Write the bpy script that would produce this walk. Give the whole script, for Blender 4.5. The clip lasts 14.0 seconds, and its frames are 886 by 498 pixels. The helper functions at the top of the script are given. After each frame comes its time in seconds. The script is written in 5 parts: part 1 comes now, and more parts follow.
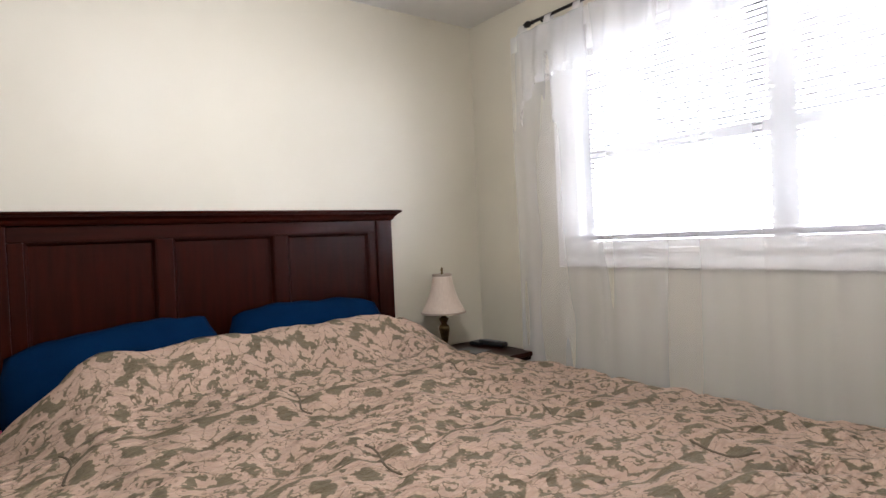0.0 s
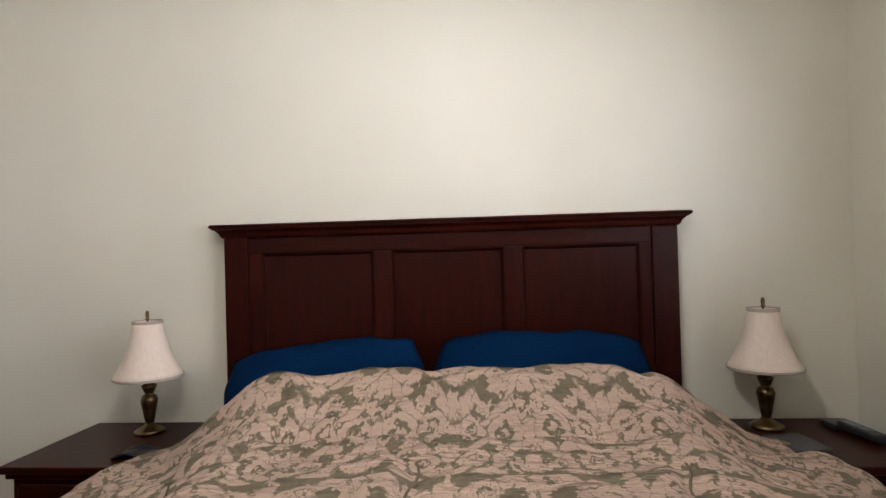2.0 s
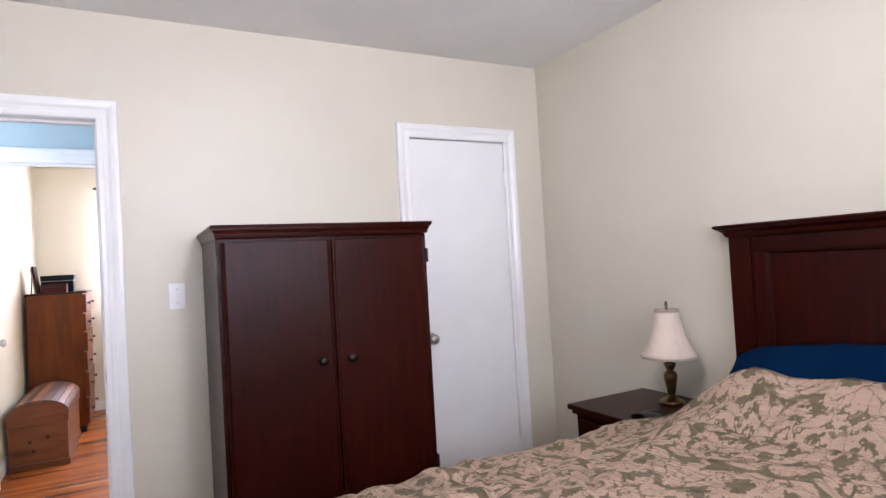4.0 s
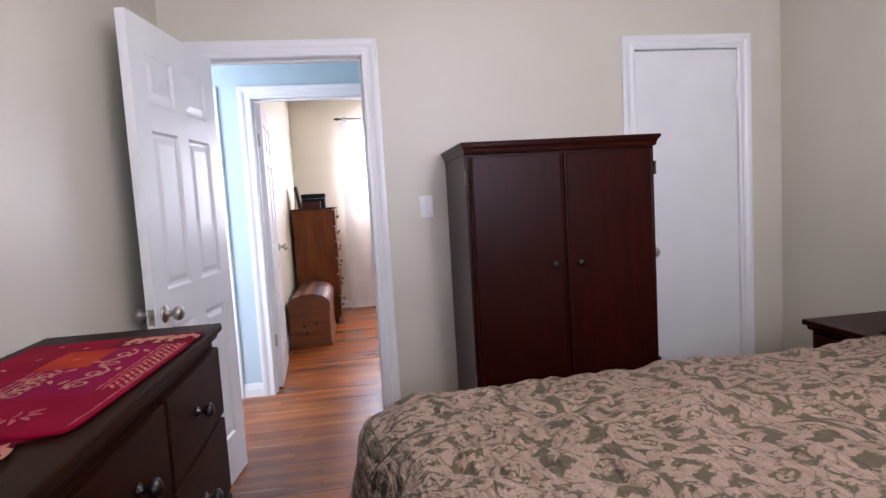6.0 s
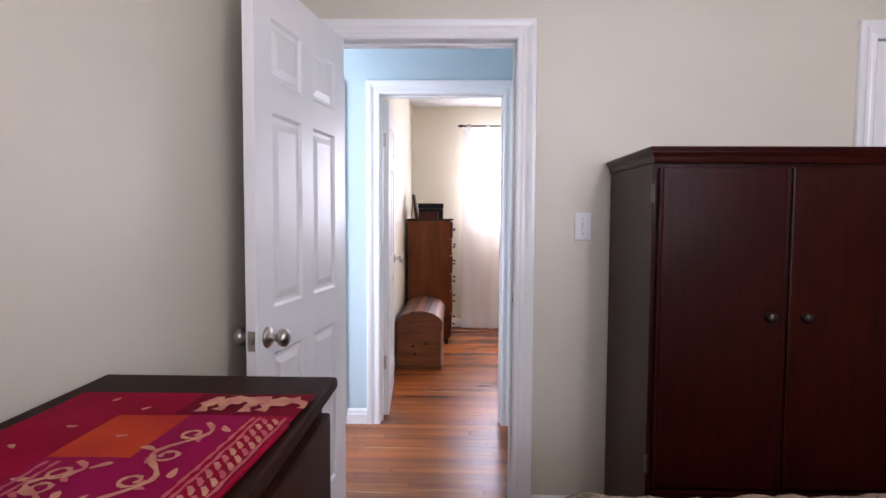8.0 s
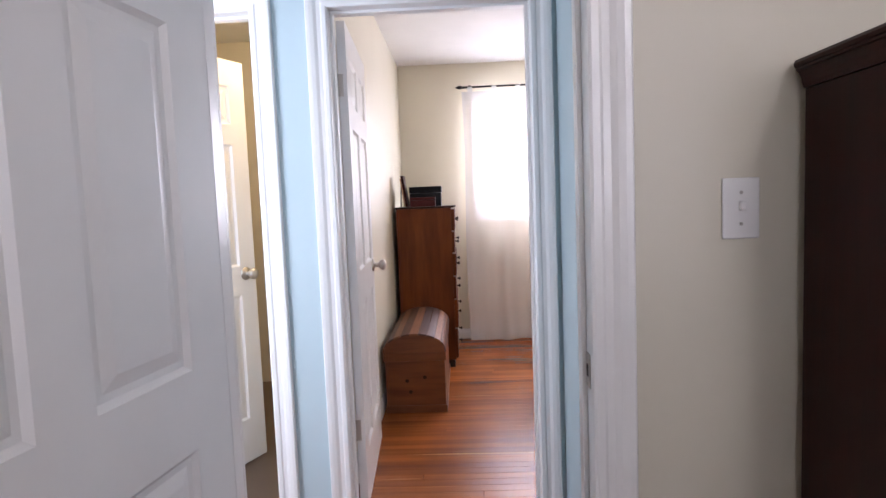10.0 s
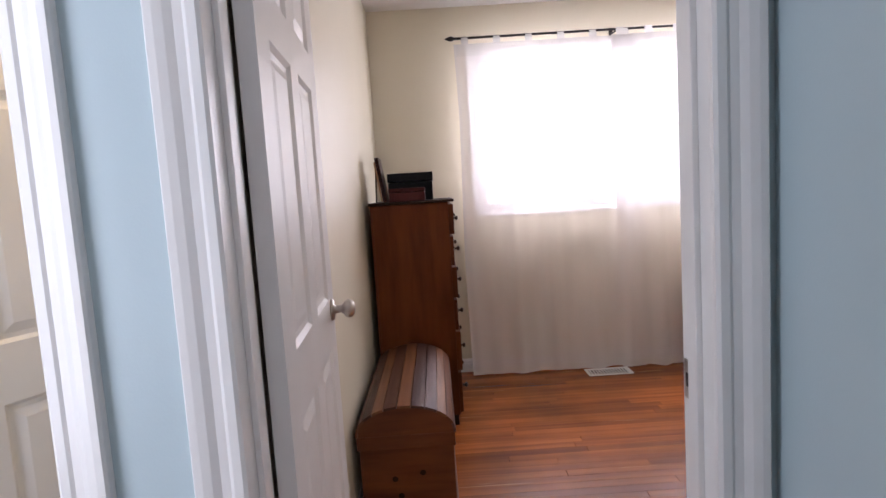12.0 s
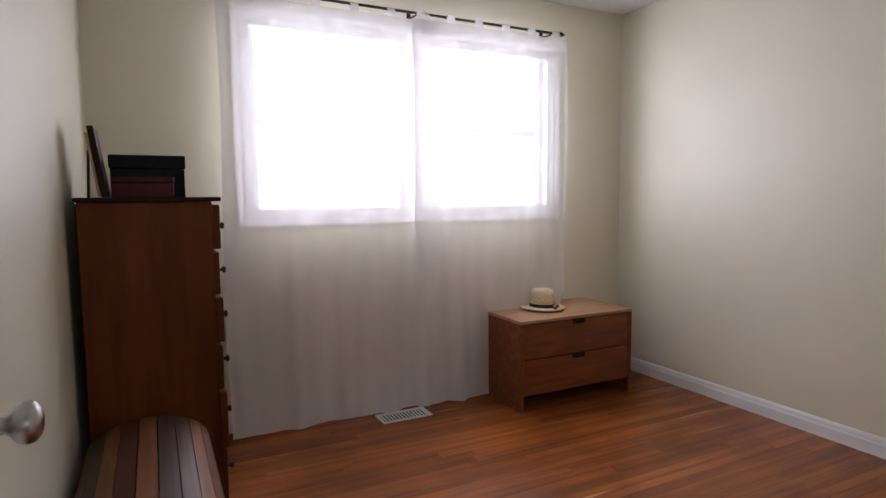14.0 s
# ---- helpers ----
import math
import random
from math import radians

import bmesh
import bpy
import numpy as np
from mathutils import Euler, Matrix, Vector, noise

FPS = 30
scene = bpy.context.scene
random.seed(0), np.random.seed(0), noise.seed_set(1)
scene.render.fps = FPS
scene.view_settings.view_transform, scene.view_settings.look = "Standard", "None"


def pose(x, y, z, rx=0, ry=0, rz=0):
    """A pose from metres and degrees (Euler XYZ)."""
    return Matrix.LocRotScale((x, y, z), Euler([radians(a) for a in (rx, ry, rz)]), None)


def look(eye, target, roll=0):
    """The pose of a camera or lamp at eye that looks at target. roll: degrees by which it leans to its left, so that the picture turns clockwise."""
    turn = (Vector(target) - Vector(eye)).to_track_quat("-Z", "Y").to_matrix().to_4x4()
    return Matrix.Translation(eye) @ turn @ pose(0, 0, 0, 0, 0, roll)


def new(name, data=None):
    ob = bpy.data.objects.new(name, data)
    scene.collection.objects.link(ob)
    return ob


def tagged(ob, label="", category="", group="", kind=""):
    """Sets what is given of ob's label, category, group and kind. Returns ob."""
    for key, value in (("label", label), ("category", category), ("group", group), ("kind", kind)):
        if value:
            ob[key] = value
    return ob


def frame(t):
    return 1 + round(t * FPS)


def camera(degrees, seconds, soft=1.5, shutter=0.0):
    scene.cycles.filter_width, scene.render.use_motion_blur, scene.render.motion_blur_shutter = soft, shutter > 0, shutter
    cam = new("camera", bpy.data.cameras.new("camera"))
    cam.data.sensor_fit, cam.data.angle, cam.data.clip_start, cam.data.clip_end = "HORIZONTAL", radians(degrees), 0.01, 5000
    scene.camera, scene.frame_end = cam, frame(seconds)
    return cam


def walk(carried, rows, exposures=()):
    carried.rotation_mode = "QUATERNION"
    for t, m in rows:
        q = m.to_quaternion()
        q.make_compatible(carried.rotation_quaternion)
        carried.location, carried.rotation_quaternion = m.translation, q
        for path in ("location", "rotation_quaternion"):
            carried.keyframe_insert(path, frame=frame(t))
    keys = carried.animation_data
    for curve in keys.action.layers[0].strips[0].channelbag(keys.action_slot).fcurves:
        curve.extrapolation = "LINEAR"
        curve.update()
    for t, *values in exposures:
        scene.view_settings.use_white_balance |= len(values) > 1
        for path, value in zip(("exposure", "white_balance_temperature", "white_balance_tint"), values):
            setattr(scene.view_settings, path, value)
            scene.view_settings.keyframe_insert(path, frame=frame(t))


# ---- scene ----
cam = camera(74.9, 14.0)
PATH = [
    (0, (1.397, -2.631, 1.262), (2.586, -1.024, 1.231), -2.5),
    (0.5, (1.47, -2.343, 1.286), (2.752, -0.808, 1.242), -2.7),
    (0.8, (1.718, -2.358, 1.277), (2.652, -0.593, 1.201), -1.6),
    (1, (1.902, -2.407, 1.281), (2.52, -0.508, 1.16), -0.5),
    (1.2, (2.006, -2.370, 1.301), (2.426, -0.416, 1.224), -1.6),
    (1.5, (2.064, -2.289, 1.297), (2.339, -0.309, 1.354), -3.0),
    (2, (2.283, -2.204, 1.297), (2.134, -0.21, 1.313), -1.6),
    (2.5, (2.538, -2.155, 1.269), (1.738, -0.322, 1.292), -0.2),
    (3, (2.697, -2.04, 1.325), (1.508, -0.433, 1.282), -0.6),
    (3.5, (2.818, -2.103, 1.347), (1.138, -1.018, 1.326), 0.7),
    (4, (2.838, -2.204, 1.346), (1.07, -1.272, 1.39), -3.3),
    (6.5, (3.022, -2.466, 1.297), (1.034, -2.341, 1.118), -0.6),
    (7, (2.931, -2.517, 1.304), (0.935, -2.482, 1.178), 2.4),
    (7.5, (2.74, -2.581, 1.31), (0.745, -2.487, 1.21), 2.0),
    (8, (2.455, -2.581, 1.304), (0.459, -2.634, 1.188), 0.3),
    (10.5, (0.787, -2.591, 1.294), (-1.204, -2.675, 1.127), -3.0),
    (11, (0.45, -2.583, 1.302), (-1.535, -2.79, 1.17), -2.2),
    (11.5, (0.108, -2.67, 1.298), (-1.883, -2.764, 1.133), -3.3),
    (12, (-0.201, -2.739, 1.31), (-2.191, -2.719, 1.112), -3.6),
    (12.5, (-0.536, -2.792, 1.308), (-2.528, -2.724, 1.144), -2.0),
    (13, (-0.805, -2.84, 1.284), (-2.76, -2.465, 1.093), -2.6),
    (13.5, (-0.991, -2.872, 1.268), (-2.828, -2.124, 1.014), -3.1),
    (14, (-1.054, -2.862, 1.255), (-2.835, -1.969, 1.081), -0.5),
]
LIGHTNESS = [(0, 0.0, 5950, 15), (2, -0.07, 5980, 14), (4, 0.04, 5750, 20), (6.5, -0.54, 5760, 24), (8, -0.56, 5860, 24), (10.5, -0.94, 6000, 23), (11, -1.07, 6050, 23), (11.5, -1.32, 6150, 25), (12.5, -1.48, 6250, 24), (13, -1.42, 6050, 22), (13.5, -1.74, 5980, 22), (14, -2.08, 5950, 19)]
walk(cam, [(t, look(eye, target, roll)) for t, eye, target, roll in PATH], LIGHTNESS)

# ---- world, daylight, lamps ----
world = bpy.data.worlds.new("world")
scene.world = world
world.use_nodes = True
wn = world.node_tree
sky = wn.nodes.new("ShaderNodeTexSky")
sky.sky_type, sky.sun_disc = "NISHITA", False
sky.sun_elevation, sky.sun_rotation = radians(52), radians(180)
wn.nodes["Background"].inputs["Strength"].default_value = 0.1
wn.links.new(sky.outputs[0], wn.nodes["Background"].inputs["Color"])


def lamp(name, kind, m, energy, colour, **more):
    data = bpy.data.lights.new(name, kind)
    data.energy, data.color = energy, colour
    if kind == "AREA":
        data.shape, data.size, data.size_y = "RECTANGLE", more["size"], more["size_y"]
    elif kind == "SUN":
        data.angle = radians(more["angle"])
    else:
        data.shadow_soft_size = more["radius"]
    ob = new(name, data)
    ob.matrix_world = m
    return ob


lamp("sun", "SUN", look((0, -10, 14), (0, 0, 0)), 1.0, (1.0, 0.96, 0.9), angle=10)
lamp("window_daylight_1", "AREA", look((3.80, -1.67, 1.70), (0, -1.67, 1.70)), 160, (0.97, 0.98, 1.0), size=2.0, size_y=1.15)
lamp("window_daylight_2", "AREA", look((-4.48, -1.40, 1.70), (0, -1.40, 1.70)), 350, (0.97, 0.98, 1.0), size=2.15, size_y=1.2)
# added fill that brightens the hall's west wall; its source is unseen
lamp("hall_fill", "AREA", look((-0.20, -4.35, 1.45), (-3, -4.1, 1.4)), 86, (0.88, 0.94, 1.0), size=0.95, size_y=1.8)
lamp("bathroom_bulb", "POINT", pose(-1.95, -3.40, 2.30), 38, (1.0, 0.76, 0.42), radius=0.05)
lamp("bedroom_bulb", "POINT", pose(2.05, -1.70, 2.24), 40, (1.0, 0.96, 0.90), radius=0.09)


# ---- materials ----
def material(name, colour, rough=0.5, metal=0.0, colour2=None, scale=8.0, detail=4.0, stretch=(1, 1, 1), bump=0.0, bump_scale=None,
             bump_dist=0.002, coat=0.0, vary=0.0, island=False, blotch=0.0, sheen=0.0, spec=0.5, contrast=(0.3, 0.7)):
    """A surface: two colours mixed by stretched noise, larger blotches, a tone that varies from object to object, fine relief."""
    mat = bpy.data.materials.new(name)
    mat.use_nodes = True
    t = mat.node_tree
    n, l = t.nodes, t.links
    b = n["Principled BSDF"]
    b.inputs["Roughness"].default_value, b.inputs["Metallic"].default_value = rough, metal
    b.inputs["Coat Weight"].default_value, b.inputs["Coat Roughness"].default_value = coat, 0.25
    b.inputs["Sheen Weight"].default_value = sheen
    b.inputs["Specular IOR Level"].default_value = spec
    co = n.new("ShaderNodeTexCoord")
    mp = n.new("ShaderNodeMapping")
    mp.inputs["Scale"].default_value = stretch
    l.new(co.outputs["Object"], mp.inputs["Vector"])
    rnd = None
    if vary:
        rnd = (n.new("ShaderNodeNewGeometry").outputs["Random Per Island"] if island else n.new("ShaderNodeObjectInfo").outputs["Random"])
        mul = n.new("ShaderNodeMath")
        mul.operation = "MULTIPLY"
        mul.inputs[1].default_value = 37.0
        l.new(rnd, mul.inputs[0])
        l.new(mul.outputs[0], mp.inputs["Location"])
    tex = n.new("ShaderNodeTexNoise")
    tex.inputs["Scale"].default_value, tex.inputs["Detail"].default_value = scale, detail
    l.new(mp.outputs[0], tex.inputs["Vector"])
    ramp = n.new("ShaderNodeValToRGB")
    c2 = colour2 or tuple(c * 0.93 for c in colour)
    ramp.color_ramp.elements[0].position, ramp.color_ramp.elements[1].position = contrast
    ramp.color_ramp.elements[0].color, ramp.color_ramp.elements[1].color = (*colour, 1), (*c2, 1)
    l.new(tex.outputs["Fac"], ramp.inputs["Fac"])
    out = ramp.outputs["Color"]
    if blotch:
        big = n.new("ShaderNodeTexNoise")
        big.inputs["Scale"].default_value, big.inputs["Detail"].default_value = 1.7, 3
        l.new(n.new("ShaderNodeNewGeometry").outputs["Position"], big.inputs["Vector"])
        mr = n.new("ShaderNodeMapRange")
        mr.inputs["From Min"].default_value, mr.inputs["From Max"].default_value = 0.3, 0.7
        mr.inputs["To Min"].default_value, mr.inputs["To Max"].default_value = 1 - blotch, 1 + blotch
        l.new(big.outputs["Fac"], mr.inputs["Value"])
        hs = n.new("ShaderNodeHueSaturation")
        l.new(out, hs.inputs["Color"])
        l.new(mr.outputs[0], hs.inputs["Value"])
        out = hs.outputs["Color"]
    if vary:
        mr = n.new("ShaderNodeMapRange")
        mr.inputs["To Min"].default_value, mr.inputs["To Max"].default_value = 1 - vary, 1 + vary
        l.new(rnd, mr.inputs["Value"])
        hs = n.new("ShaderNodeHueSaturation")
        l.new(out, hs.inputs["Color"])
        l.new(mr.outputs[0], hs.inputs["Value"])
        out = hs.outputs["Color"]
    l.new(out, b.inputs["Base Color"])
    if bump:
        fine = n.new("ShaderNodeTexNoise")
        fine.inputs["Scale"].default_value, fine.inputs["Detail"].default_value = bump_scale or scale * 4, 3
        l.new(mp.outputs[0], fine.inputs["Vector"])
        bp = n.new("ShaderNodeBump")
        bp.inputs["Strength"].default_value, bp.inputs["Distance"].default_value = bump, bump_dist
        l.new(fine.outputs["Fac"], bp.inputs["Height"])
        l.new(bp.outputs[0], b.inputs["Normal"])
    return mat


def sheer(name, colour, clear, glow=0.5):
    """Sheer cloth: part clear, part lit through, part lit from the front; the weave is uneven."""
    mat = bpy.data.materials.new(name)
    mat.use_nodes = True
    n, l = mat.node_tree.nodes, mat.node_tree.links
    n.remove(n["Principled BSDF"])
    d, tr, tp = n.new("ShaderNodeBsdfDiffuse"), n.new("ShaderNodeBsdfTranslucent"), n.new("ShaderNodeBsdfTransparent")
    d.inputs[0].default_value, tr.inputs[0].default_value = (*colour, 1), (*colour, 1)
    a, c = n.new("ShaderNodeMixShader"), n.new("ShaderNodeMixShader")
    a.inputs[0].default_value = glow
    l.new(d.outputs[0], a.inputs[1]), l.new(tr.outputs[0], a.inputs[2])
    co, tex, mr = n.new("ShaderNodeTexCoord"), n.new("ShaderNodeTexNoise"), n.new("ShaderNodeMapRange")
    mp = n.new("ShaderNodeMapping")
    mp.inputs["Scale"].default_value = (5, 5, 0.5)
    l.new(co.outputs["Object"], mp.inputs["Vector"]), l.new(mp.outputs[0], tex.inputs["Vector"])
    tex.inputs["Scale"].default_value = 1.0
    mr.inputs["From Min"].default_value, mr.inputs["From Max"].default_value = 0.3, 0.7
    mr.inputs["To Min"].default_value, mr.inputs["To Max"].default_value = clear - 0.06, clear + 0.06
    l.new(tex.outputs["Fac"], mr.inputs["Value"]), l.new(mr.outputs[0], c.inputs[0])
    l.new(a.outputs[0], c.inputs[1]), l.new(tp.outputs[0], c.inputs[2])
    l.new(c.outputs[0], n["Material Output"].inputs[0])
    return mat


def damask(name, ground, figure, shade):
    """Woven damask: mirrored leaf and scroll figures on a darker ground, over the cloth's own UV in metres."""
    mat = bpy.data.materials.new(name)
    mat.use_nodes = True
    n, l = mat.node_tree.nodes, mat.node_tree.links
    b = n["Principled BSDF"]
    b.inputs["Roughness"].default_value, b.inputs["Specular IOR Level"].default_value = 0.7, 0.3

    def math_node(op, a, k=None, k2=None):
        m = n.new("ShaderNodeMath")
        m.operation = op
        l.new(a, m.inputs[0])
        if k is not None:
            if isinstance(k, float):
                m.inputs[1].default_value = k
            else:
                l.new(k, m.inputs[1])
        if k2 is not None:
            m.inputs[2].default_value = k2
        return m.outputs[0]

    uv = n.new("ShaderNodeUVMap")
    uv.uv_map = "cloth"
    sep = n.new("ShaderNodeSeparateXYZ")
    l.new(uv.outputs[0], sep.inputs[0])
    drift = n.new("ShaderNodeTexNoise")
    drift.inputs["Scale"].default_value, drift.inputs["Detail"].default_value = 30.0, 2
    l.new(uv.outputs[0], drift.inputs["Vector"])
    lobes = n.new("ShaderNodeTexNoise")
    lobes.inputs["Scale"].default_value, lobes.inputs["Detail"].default_value = 62.0, 1
    l.new(uv.outputs[0], lobes.inputs["Vector"])
    fold = math_node("PINGPONG", sep.outputs[0], 0.205)
    fold = math_node("ADD", fold, math_node("MULTIPLY_ADD", drift.outputs["Fac"], 0.030, -0.015))
    fold = math_node("ADD", fold, math_node("MULTIPLY_ADD", lobes.outputs["Fac"], 0.050, -0.025))
    rep = math_node("FLOORED_MODULO", sep.outputs[1], 0.50)
    rep = math_node("ADD", rep, math_node("MULTIPLY_ADD", drift.outputs["Fac"], -0.030, 0.015))
    rep = math_node("ADD", rep, math_node("MULTIPLY_ADD", lobes.outputs["Fac"], -0.042, 0.021))
    com = n.new("ShaderNodeCombineXYZ")
    l.new(fold, com.inputs[0]), l.new(rep, com.inputs[1])

    def petal(cx, cy, rx, ry, turn=0.0, ring=0.0):
        mp = n.new("ShaderNodeMapping")
        mp.vector_type = "TEXTURE"
        mp.inputs["Location"].default_value = (cx, cy, 0)
        mp.inputs["Rotation"].default_value = (0, 0, radians(turn))
        mp.inputs["Scale"].default_value = (rx, ry, 1)
        l.new(com.outputs[0], mp.inputs["Vector"])
        ln = n.new("ShaderNodeVectorMath")
        ln.operation = "LENGTH"
        l.new(mp.outputs[0], ln.inputs[0])
        d = ln.outputs["Value"]
        if ring:
            d = math_node("MULTIPLY", math_node("ABSOLUTE", math_node("SUBTRACT", d, 1.0)), 1 / ring)
        return d

    palmette = [(0.0, 0.070, 0.026, 0.052), (0.040, 0.082, 0.017, 0.050, 30), (0.066, 0.112, 0.014, 0.040, 62),
                (0.0, 0.138, 0.030, 0.020), (0.0, 0.012, 0.012, 0.016), (0.088, 0.062, 0.026, 0.028, 0, 0.40), (0.088, 0.062, 0.010, 0.010)]
    scrolls = [(0.150, 0.075, 0.040, 0.050, 0, 0.30), (0.122, 0.140, 0.016, 0.052, -42), (0.168, 0.150, 0.013, 0.044, 24),
               (0.205, 0.140, 0.021, 0.044), (0.205, 0.020, 0.016, 0.034), (0.148, 0.010, 0.015, 0.044, 66)]
    leaves = [(0.178, 0.205, 0.014, 0.046, -36), (0.128, 0.208, 0.016, 0.052, 58), (0.080, 0.190, 0.015, 0.050, -48), (0.036, 0.192, 0.015, 0.048, 28),
              (0.0, 0.212, 0.022, 0.034), (0.052, 0.258, 0.026, 0.030, 0, 0.38), (0.052, 0.258, 0.010, 0.010), (0.0, 0.284, 0.024, 0.044)]
    blooms = [(0.142, 0.270, 0.038, 0.040, 0, 0.32), (0.142, 0.270, 0.015, 0.015), (0.205, 0.275, 0.018, 0.048), (0.096, 0.318, 0.016, 0.048, -30),
              (0.034, 0.328, 0.014, 0.044, -38), (0.205, 0.358, 0.032, 0.036), (0.168, 0.338, 0.013, 0.042, -58), (0.160, 0.392, 0.014, 0.050, 36)]
    sprays = [(0.116, 0.378, 0.016, 0.046, -24), (0.072, 0.382, 0.015, 0.048, 46), (0.030, 0.390, 0.013, 0.042, -60), (0.0, 0.418, 0.020, 0.034),
              (0.062, 0.440, 0.026, 0.028, 0, 0.38), (0.062, 0.440, 0.010, 0.010), (0.122, 0.444, 0.015, 0.050, 18), (0.166, 0.456, 0.014, 0.044, -52),
              (0.205, 0.448, 0.019, 0.042), (0.0, 0.478, 0.018, 0.026), (0.036, 0.484, 0.012, 0.036, 56), (0.096, 0.492, 0.013, 0.044, 78)]
    near = second = None
    for figure_shape in palmette + scrolls + leaves + blooms + sprays:
        d = petal(*figure_shape)
        if near is None:
            near = d
            continue
        farther = math_node("MAXIMUM", near, d)
        second = farther if second is None else math_node("MINIMUM", second, farther)
        near = math_node("MINIMUM", near, d)
    weave = n.new("ShaderNodeTexNoise")
    weave.inputs["Scale"].default_value, weave.inputs["Detail"].default_value = 70.0, 2
    l.new(uv.outputs[0], weave.inputs["Vector"])
    vein = math_node("SUBTRACT", second, near)
    near = math_node("ADD", near, math_node("MULTIPLY_ADD", weave.outputs["Fac"], 0.8, -0.4))
    solid, line, mr = n.new("ShaderNodeMapRange"), n.new("ShaderNodeMapRange"), n.new("ShaderNodeMath")
    solid.inputs["From Min"].default_value, solid.inputs["From Max"].default_value = 1.16, 0.84
    line.inputs["From Min"].default_value, line.inputs["From Max"].default_value = 0.02, 0.26
    line.inputs["To Min"].default_value = 0.45
    mr.operation = "MULTIPLY"
    l.new(near, solid.inputs["Value"]), l.new(vein, line.inputs["Value"])
    l.new(solid.outputs[0], mr.inputs[0]), l.new(line.outputs[0], mr.inputs[1])
    ramp = n.new("ShaderNodeValToRGB")
    e = ramp.color_ramp.elements
    e[0].position, e[0].color = 0.0, (*ground, 1)
    e[1].position, e[1].color = 1.0, (*figure, 1)
    mid = e.new(0.5)
    mid.color = (*shade, 1)
    l.new(mr.outputs[0], ramp.inputs["Fac"])
    fine = n.new("ShaderNodeTexNoise")
    fine.inputs["Scale"].default_value = 3.0
    l.new(uv.outputs[0], fine.inputs["Vector"])
    hs, mr2 = n.new("ShaderNodeHueSaturation"), n.new("ShaderNodeMapRange")
    mr2.inputs["To Min"].default_value, mr2.inputs["To Max"].default_value = 0.75, 1.2
    l.new(fine.outputs["Fac"], mr2.inputs["Value"]), l.new(mr2.outputs[0], hs.inputs["Value"])
    l.new(ramp.outputs["Color"], hs.inputs["Color"]), l.new(hs.outputs[0], b.inputs["Base Color"])
    cloth = n.new("ShaderNodeTexNoise")
    cloth.inputs["Scale"].default_value, cloth.inputs["Detail"].default_value = 13.0, 4
    pucker = n.new("ShaderNodeMapping")
    pucker.inputs["Scale"].default_value = (0.7, 1.9, 1)
    l.new(uv.outputs[0], pucker.inputs["Vector"]), l.new(pucker.outputs[0], cloth.inputs["Vector"])
    ruck = n.new("ShaderNodeTexNoise")
    ruck.inputs["Scale"].default_value, ruck.inputs["Detail"].default_value = 30.0, 3
    l.new(pucker.outputs[0], ruck.inputs["Vector"])
    relief = math_node("MULTIPLY_ADD", ruck.outputs["Fac"], 0.24, 0.0)
    relief = math_node("ADD", relief, cloth.outputs["Fac"])
    bp = n.new("ShaderNodeBump")
    bp.inputs["Strength"].default_value, bp.inputs["Distance"].default_value = 1.0, 0.050
    l.new(relief, bp.inputs["Height"]), l.new(bp.outputs[0], b.inputs["Normal"])
    return mat


def glass_material():
    mat = bpy.data.materials.new("window_glass")
    mat.use_nodes = True
    b = mat.node_tree.nodes["Principled BSDF"]
    b.inputs["Transmission Weight"].default_value, b.inputs["Roughness"].default_value, b.inputs["IOR"].default_value = 1.0, 0.0, 1.45
    return mat


CREAM = material("cream_wall_paint", (0.60, 0.560, 0.455), 0.45, scale=2.2, colour2=(0.575, 0.535, 0.430), bump=0.12, bump_scale=220, bump_dist=0.0015, blotch=0.02)
BEIGE = material("pale_beige_wall_paint", (0.71, 0.657, 0.525), 0.42, scale=2.2, colour2=(0.685, 0.632, 0.50), bump=0.12, bump_scale=220, bump_dist=0.0015, blotch=0.02)
BLUE = material("pale_blue_wall_paint", (0.462, 0.570, 0.600), 0.42, scale=2.2, colour2=(0.442, 0.550, 0.580), bump=0.12, bump_scale=220, bump_dist=0.0015)
CEIL = material("white_ceiling_paint", (0.78, 0.77, 0.74), 0.8, scale=3, bump=0.3, bump_scale=160, bump_dist=0.003)
WHITE = material("white_gloss_paint", (0.80, 0.79, 0.77), 0.28, scale=5, colour2=(0.76, 0.75, 0.73), bump=0.06, bump_scale=60)
CHERRY = material("dark_cherry_wood", (0.027, 0.0034, 0.0014), 0.32, colour2=(0.015, 0.0020, 0.0009), scale=5, detail=4, stretch=(9, 9, 0.8), bump=0.03, bump_scale=24, spec=0.12, vary=0.12)
CHERRY_H = material("dark_cherry_wood_crossways", (0.027, 0.0034, 0.0014), 0.32, colour2=(0.015, 0.0020, 0.0009), scale=5, detail=4, stretch=(0.8, 9, 9), bump=0.03, bump_scale=24, spec=0.12, vary=0.12)
ESPRESSO = material("espresso_wood", (0.022, 0.0066, 0.0030), 0.40, colour2=(0.012, 0.0036, 0.0018), scale=5, detail=6, stretch=(0.8, 9, 9), bump=0.08, bump_scale=24, spec=0.03, vary=0.1)
MAPLE = material("orange_brown_veneer", (0.135, 0.037, 0.008), 0.40, colour2=(0.075, 0.019, 0.005), scale=3.2, detail=7, stretch=(7, 5, 0.7), bump=0.05, bump_scale=24, spec=0.12, vary=0.08, blotch=0.15)
